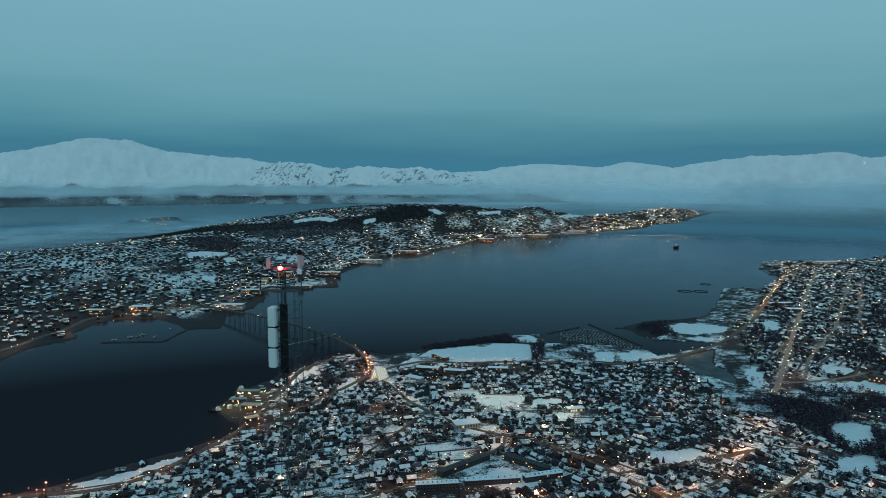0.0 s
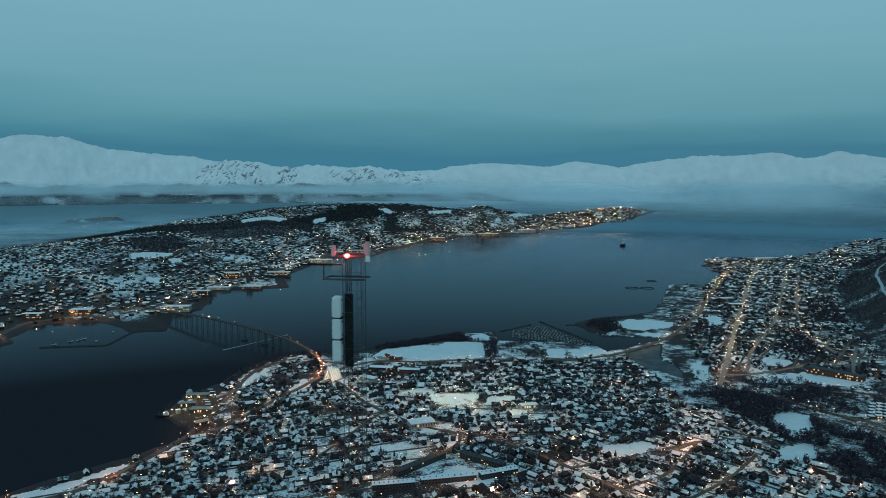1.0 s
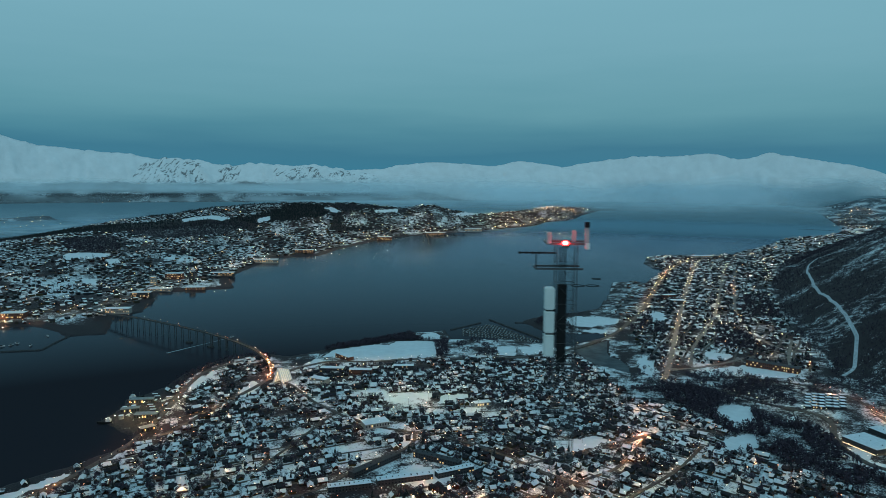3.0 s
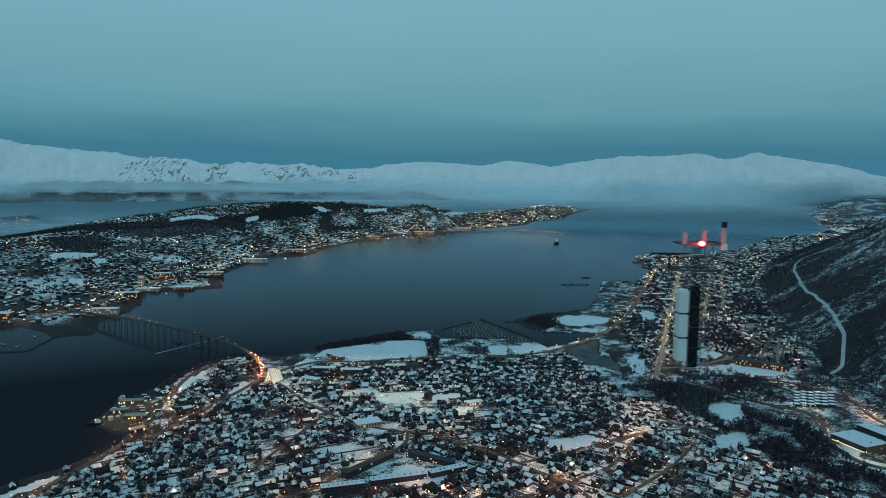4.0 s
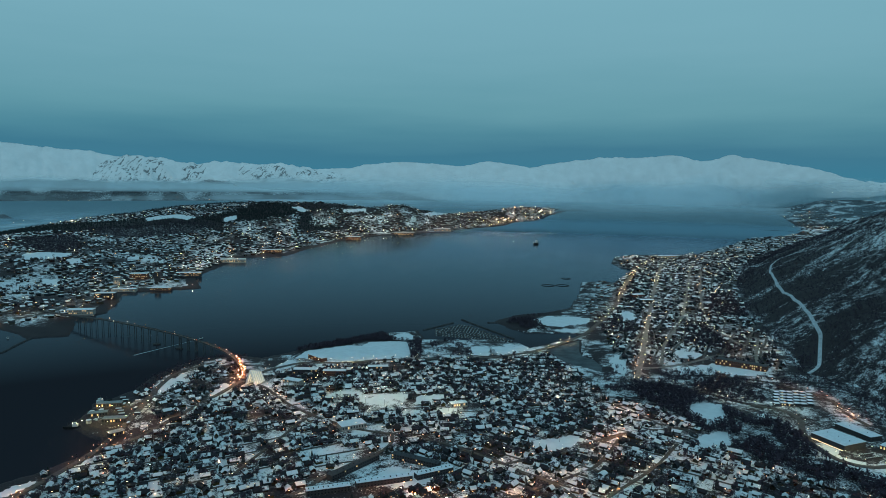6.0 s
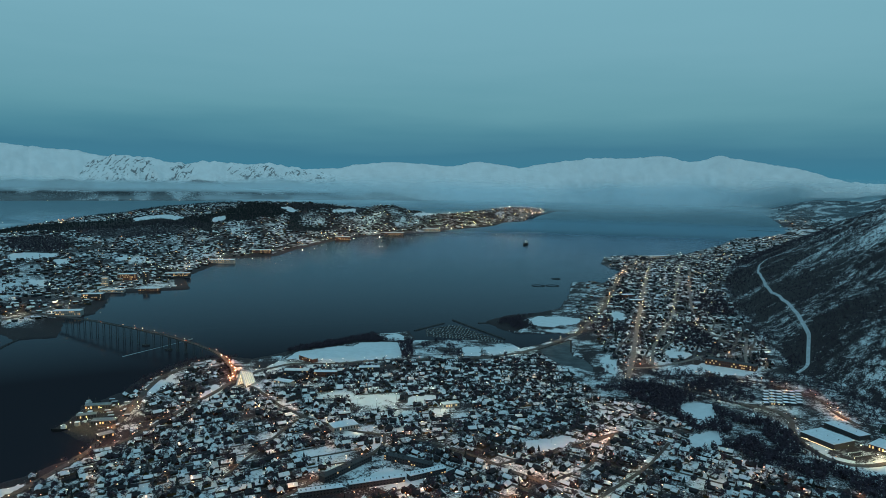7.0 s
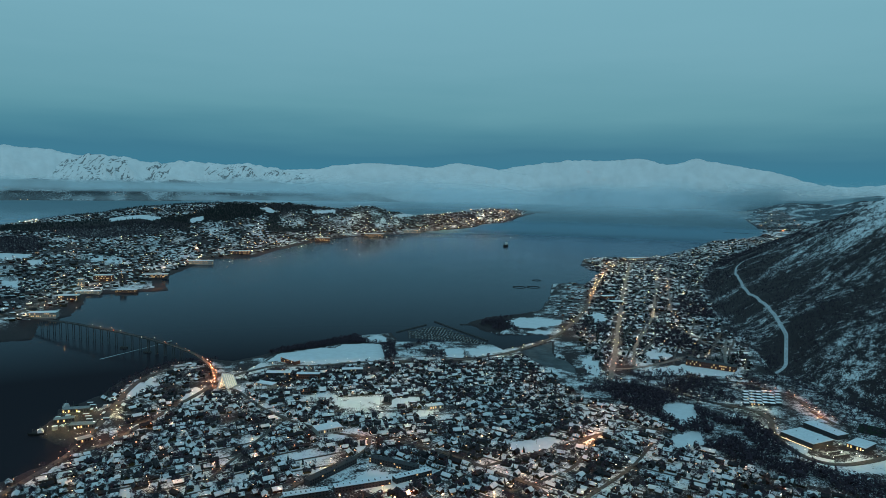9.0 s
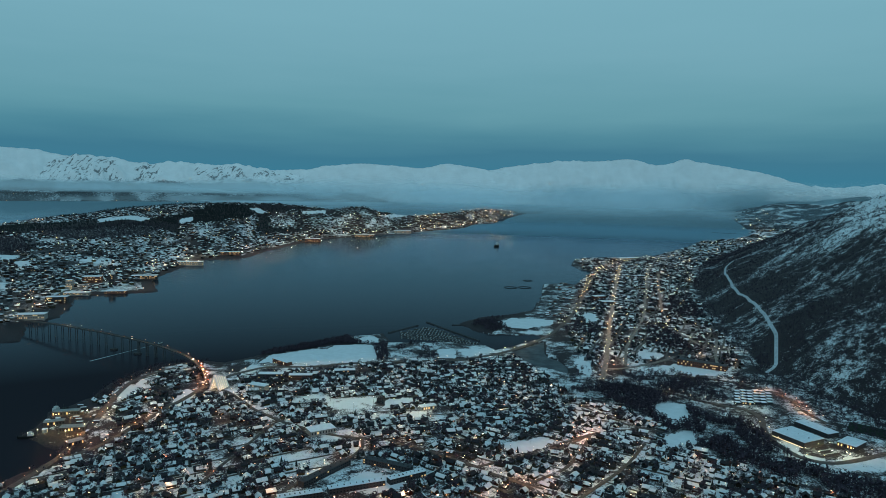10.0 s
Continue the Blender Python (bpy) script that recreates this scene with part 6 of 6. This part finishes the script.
# ---- flood lamps and bright yards ----
def flood(x, y, tall, size, kind, label, group):
    e = thing("floodlight", (x, y, on(x, y)), label, "floodlight", group)
    bm = bmesh.new()
    tube(bm, (0, 0, -0.4), (0, 0, tall), 0.12, 6, 0.07)
    part("pole", bm, M_steel, e)
    bm = bmesh.new()
    tube(bm, (0, 0, tall), (0, 0, tall + size * 0.5), size * 0.62, 8, size * 0.25)
    part("lamp_head", bm, HOODS[kind] if kind != "red" else M_redtail, e)
    bm = bmesh.new()
    tube(bm, (0, 0, tall - 0.06), (0, 0, tall - 0.02), size * 0.6, 8)
    part("lens", bm, M_redtail if kind == "red" else LENSES[kind] if y < 2500 else HOODS[kind], e)


for x, y in ((-214, 728), (-192, 741), (-170, 744), (-163, 722), (-180, 700), (-202, 701), (-128, 752), (-140, 722), (-109, 700), (-104, 712), (-236, 716)):
    flood(x, y, 9.0, 0.42, "flood", "tall floodlight at the lit snowy sports ground", "sports floodlights")
for x, y in ((-483, 637), (-470, 640), (-458, 652), (-434, 614), (-442, 596), (-425, 590), (-460, 606), (-472, 596), (-440, 660), (-425, 640)):
    flood(x, y, 5.0, 0.46, "yard", "yellow yard floodlight on the quay", "quay floodlights")
for x, y in ((268, 668), (276, 658), (290, 664), (302, 662), (284, 680), (296, 684), (312, 672), (262, 800), (240, 797)):
    flood(x, y, 4.5, 0.26, "yard", "yard floodlight by the large hall", "hall floodlights")
for x, y in ((-131, 547), (-119, 552), (-112, 543), (10, 640), (-8, 622), (120, 640), (-30, 560)):
    flood(x, y, 4.5, 0.18, "sodium", "pinkish sodium lamp over a snowy court", "court lamps")
for x, y, m in ((280, 853, "sodium"), (284, 850, "red"), (162, 1909, "sodium"), (170, 1925, "red"), (175, 1960, "sodium"), (150, 1890, "warm"), (190, 2050, "sodium"), (208, 2174, "sodium"), (300, 2320, "flood"), (330, 2335, "flood"), (315, 2330, "flood"), (140, 2280, "warm"), (165, 2290, "sodium"), (190, 2300, "warm")):
    flood(x, y, 6.0, 0.55 if y < 1000 else 1.1, m, "bright lamp by the road to the point", "point lamps")
for x, y in ((-472, 370), (-457, 388), (-440, 386), (-486, 356), (-480, 384), (-466, 394), (-404, 436), (-404, 444)):
    flood(x, y, 4.0, 0.3, "sodium", "orange lamp round the shore roundabout", "roundabout lamps")
QUAYSIDE = [(-906, 1135), (-853, 1150), (-943, 1322), (-938, 1330), (-933, 1338), (-954, 1335), (-954, 1447), (-902, 1415), (-928, 1430), (-861, 1394), (-848, 1400), (-843, 1412), (-874, 1480),
            (-1011, 1717), (-1024, 1790), (-1018, 1848), (-1005, 1880), (-996, 1888), (-988, 1895), (-981, 1905), (-1047, 1743), (-1017, 1658), (-980, 1565), (-1035, 2078), (-1040, 2185), (-1030, 2237), (-1036, 2312), (-935, 2201),
            (-918, 2905), (-935, 2925), (-905, 2805), (-852, 3000), (-832, 3008), (-814, 3038), (-796, 3070), (-606, 3240), (-594, 3276), (-574, 3322), (-561, 3380), (-215, 3870), (-197, 3893), (-399, 3703)]
for x, y in QUAYSIDE:
    flood(x, y, 6.0, float(np.interp(y, [700, 1300, 2700, 4000], [0.40, 0.48, 1.0, 1.2])), "warm" if (x + y) % 2 else "sodium", "bright quay lamp mirrored in the dark water", "quay-edge lamps")


SOUTH_LAMPS = [(-968, 886), (-990, 921), (-990, 937), (-979, 942), (-986, 973), (-926, 940), (-1012, 998), (-1005, 1005), (-992, 986), (-951, 1035), (-934, 1026), (-1058, 1059), (-1030, 1128), (-1032, 1143), (-956, 1075),
               (-944, 1069), (-944, 1081), (-931, 1088), (-925, 1007), (-949, 1150), (-911, 1127), (-919, 1170), (-909, 1175), (-907, 1215), (-896, 1207), (-1211, 1009), (-1174, 991), (-1154, 1030), (-945, 690), (-950, 705), (-960, 725)]
for k, (x, y) in enumerate(SOUTH_LAMPS):
    kind = ("warm", "sodium", "yard", "sodium", "white", "red")[k % 6]
    flood(x, y, 6.0, 0.42, kind, "bright lamp by the island's southern harbour", "south harbour lamps")


for x, y in ((211, 1245), (217, 1241), (224, 1237), (231, 1229), (237, 1239), (138, 1480), (146, 1494), (153, 1494), (160, 1488)):
    flood(x, y, 5.0, 0.34, "warm", "bright lamp by the suburb's shops", "suburb lamps")
for x, y in ((-388, 766), (-398, 786), (-374, 752), (-362, 745), (-384, 750), (-372, 770), (-345, 735), (-392, 806)):
    flood(x, y, 6.0, 0.25, "sodium", "orange lamp at the bridge head junction", "bridge head lamps")


# ---- by the large hall: a bare pitch and parked cars ----
bm = bmesh.new()
pc = [(334, 738), (366, 716), (380, 742), (348, 764)]
top = max(on(x, y) for x, y in pc) + 0.4
a = [bm.verts.new((x, y, top)) for x, y in pc]
b = [bm.verts.new((x, y, top - 6)) for x, y in pc]
bm.faces.new(a)
for i in range(4):
    bm.faces.new((a[i], b[i], b[(i + 1) % 4], a[(i + 1) % 4]))
bmesh.ops.recalc_face_normals(bm, faces=bm.faces[:])
me = bpy.data.meshes.new("sports_pitch")
bm.to_mesh(me)
bm.free()
me.materials.append(M_turf)
tagged(new("sports_pitch", me), "dark cleared artificial-turf pitch beside the hall", "pitch", kind="structure")


def parked_proto():
    e = thing("parked_car", (0, 0, 0), "small parked car with snow on its roof", "car", "parked cars")
    bm = bmesh.new()
    box(bm, -1.2, -0.5, 0.18, 1.2, 0.5, 0.6)
    box(bm, -0.7, -0.45, 0.6, 0.7, 0.45, 0.95)
    bmesh.ops.bevel(bm, geom=bm.edges[:], offset=0.08, segments=1, affect="EDGES")
    part("body", bm, M_dark, e)
    bm = bmesh.new()
    box(bm, -0.68, -0.43, 0.95, 0.68, 0.43, 1.06)
    part("snow_cap", bm, M_roofsnow, e)
    for wx in (-0.75, 0.75):
        for wy in (-0.45, 0.45):
            bm = bmesh.new()
            tube(bm, (wx, wy - 0.07, 0.2), (wx, wy + 0.07, 0.2), 0.2, 8)
            part("wheel", bm, M_black, e)
    return e


pcar, n = parked_proto(), 0
for x0, y0, dx, dy, count, turn in ((278, 668, 2.0, 1.1, 9, 120), (282, 661, 2.0, 1.1, 9, 120), (306, 812, 1.2, -2.3, 9, 40), (311, 814, 1.2, -2.3, 9, 40), (-128, 520, 2.1, 1.4, 8, 124)):
    for k in range(count):
        x, y = x0 + dx * k, y0 + dy * k
        m = pose(x, y, on(x, y) + 0.05, 0, 0, turn)
        if n:
            copy_thing(pcar, m)
        else:
            pcar.matrix_basis = m
        n += 1
for x, y in ((308, 808), (310, 800), (313, 793), (316, 786)):
    flood(x, y, 4.0, 0.22, "warm", "low lamp over the parked cars", "car park lamps")


# ---- the nearest houses, trees and street lamps, one by one ----
def house_proto(seed):
    r = random.Random(seed)
    l, d, h = r.uniform(4.4, 7.0), r.uniform(3.6, 4.8), r.uniform(2.4, 3.2)
    ridge = h + d * r.uniform(0.30, 0.42)
    e = thing("house", (0, 0, 0), "painted timber house with a snow-covered gable roof", "house", "houses on the near slope")
    bm = bmesh.new()
    pts = [(-d / 2, -1.2), (d / 2, -1.2), (d / 2, h), (0, ridge), (-d / 2, h)]
    a, b = [bm.verts.new((-l / 2, y, z)) for y, z in pts], [bm.verts.new((l / 2, y, z)) for y, z in pts]
    for i in range(5):
        bm.faces.new((a[i], a[(i + 1) % 5], b[(i + 1) % 5], b[i]))
    bm.faces.new(a[::-1])
    bm.faces.new(b)
    bmesh.ops.recalc_face_normals(bm, faces=bm.faces[:])
    part("wall", bm, M_wall1, e)
    k = (ridge - h) / (d / 2)
    for s in (-1, 1):
        bm = bmesh.new()
        o = 0.45
        q = [(0, ridge + 0.02), (s * (d / 2 + o), h - k * o + 0.02), (s * (d / 2 + o), h - k * o + 0.30), (0, ridge + 0.32)]
        a, b = [bm.verts.new((-l / 2 - 0.35, y, z)) for y, z in q], [bm.verts.new((l / 2 + 0.35, y, z)) for y, z in q]
        for i in range(4):
            bm.faces.new((a[i], a[(i + 1) % 4], b[(i + 1) % 4], b[i]))
        bm.faces.new(a)
        bm.faces.new(b)
        bmesh.ops.recalc_face_normals(bm, faces=bm.faces[:])
        part("roof", bm, M_roof1, e, "snow-covered roof slope")
    bm = bmesh.new()
    cx = r.uniform(-l / 4, l / 4)
    box(bm, cx - 0.28, 0.1, ridge - 0.6, cx + 0.28, 0.65, ridge + 0.75)
    part("chimney", bm, M_brick, e)
    for s in (-1, 1):
        for i in range(2):
            bm = bmesh.new()
            x, z = (i - 0.5) * l * 0.5, h * 0.45
            box(bm, x - 0.42, s * d / 2 - 0.06, z - 0.35, x + 0.42, s * d / 2 + 0.06, z + 0.35)
            part("window", bm, M_pane if r.random() < 0.45 else M_glass, e)
    bm = bmesh.new()
    box(bm, l * 0.08 - 0.35, -d / 2 - 0.07, -0.2, l * 0.08 + 0.35, -d / 2 + 0.05, 1.35)
    part("door", bm, M_timber, e)
    if seed % 2:
        bm = bmesh.new()
        box(bm, l / 2 - 1.6, -d / 2 - 2.2, -1.2, l / 2, -d / 2 + 0.2, h * 0.7)
        box(bm, l / 2 - 1.75, -d / 2 - 2.35, h * 0.7, l / 2 + 0.15, -d / 2 + 0.2, h * 0.7 + 0.22)
        part("porch", bm, M_wall1, e)
    return e


protos = [house_proto(i) for i in range(8)]
used = [False] * 8
for n, i in enumerate(np.flatnonzero(NEAR)):
    m = pose(HX[i], HY[i], HZ[i] - 0.1, 0, 0, math.degrees(HA[i]))
    k = n % 8
    if used[k]:
        copy_thing(protos[k], m)
    else:
        protos[k].matrix_basis = m
        used[k] = True


def tree_proto(seed, fir):
    r = random.Random(seed)
    e = thing("spruce" if fir else "birch", (0, 0, 0), "dark spruce with ragged boughs in a snowy garden" if fir else "leafless birch with a loose twig crown in a snowy garden", "tree", "garden spruces" if fir else "garden birches")
    h = r.uniform(4.6, 6.6)
    bm = bmesh.new()
    tube(bm, (0, 0, -0.4), (0, 0, h * 0.9), 0.13, 7, 0.03)
    part("trunk", bm, M_twig, e)
    if not fir:
        for k in range(6):
            bm = bmesh.new()
            a, z = r.uniform(0, 6.28), h * r.uniform(0.25, 0.6)
            tube(bm, (0, 0, z), (h * 0.26 * math.cos(a), h * 0.26 * math.sin(a), z + h * 0.25), 0.05, 5, 0.015)
            part("limb", bm, M_twig, e)
    v, f, _ = fir_shape(seed + 200) if fir else bare_shape(seed + 300, 60, 0.40)
    ob = link_mesh("crown", np.array(v) * np.array([h, h, h]), f, [M_fir if fir else M_twig], parent=e)
    return e


tp = [tree_proto(i, i % 3 == 0) for i in range(6)]
r = np.random.default_rng(88)
near = np.flatnonzero(NEAR)
spots = [(HX[i] + r.normal(0, 4.5), HY[i] + r.normal(0, 4.5)) for i in r.choice(near, 150)]
for n, (x, y) in enumerate(spots):
    m = pose(x, y, float(terrain(x, y)) - 0.1, 0, 0, r.uniform(0, 360))
    if n < 6:
        tp[n].matrix_basis = m
    else:
        copy_thing(tp[n % 6], m)


def lamp_proto():
    e = thing("street_lamp", (0, 0, 0), "street lamp with an orange glowing head on a slim steel pole", "street lamp", "near street lamps")
    bm = bmesh.new()
    tube(bm, (0, 0, -0.4), (0, 0, 5.3), 0.08, 6, 0.05)
    beam(bm, (0, 0, 5.25), (0.8, 0, 5.4), 0.06)
    part("pole", bm, M_steel, e)
    bm = bmesh.new()
    bmesh.ops.create_uvsphere(bm, u_segments=8, v_segments=5, radius=0.2, matrix=Matrix.Translation((0.85, 0, 5.3)) @ Matrix.Diagonal((1.2, 0.8, 0.6, 1)))
    part("lamp_head", bm, HOODS["sodium"], e)
    bm = bmesh.new()
    tube(bm, (0.85, 0, 5.12), (0.85, 0, 5.15), 0.26, 8)
    part("lens", bm, LENSES["sodium"], e)
    return e


lp = lamp_proto()
q = STREET_LAMPS[np.argsort(np.hypot(STREET_LAMPS[:, 0] + 60, STREET_LAMPS[:, 1] - 420))[:70]]
for n, (x, y) in enumerate(q):
    m = pose(x, y, float(terrain(x, y)), 0, 0, r.uniform(0, 360))
    if n == 0:
        lp.matrix_basis = m
    else:
        copy_thing(lp, m)
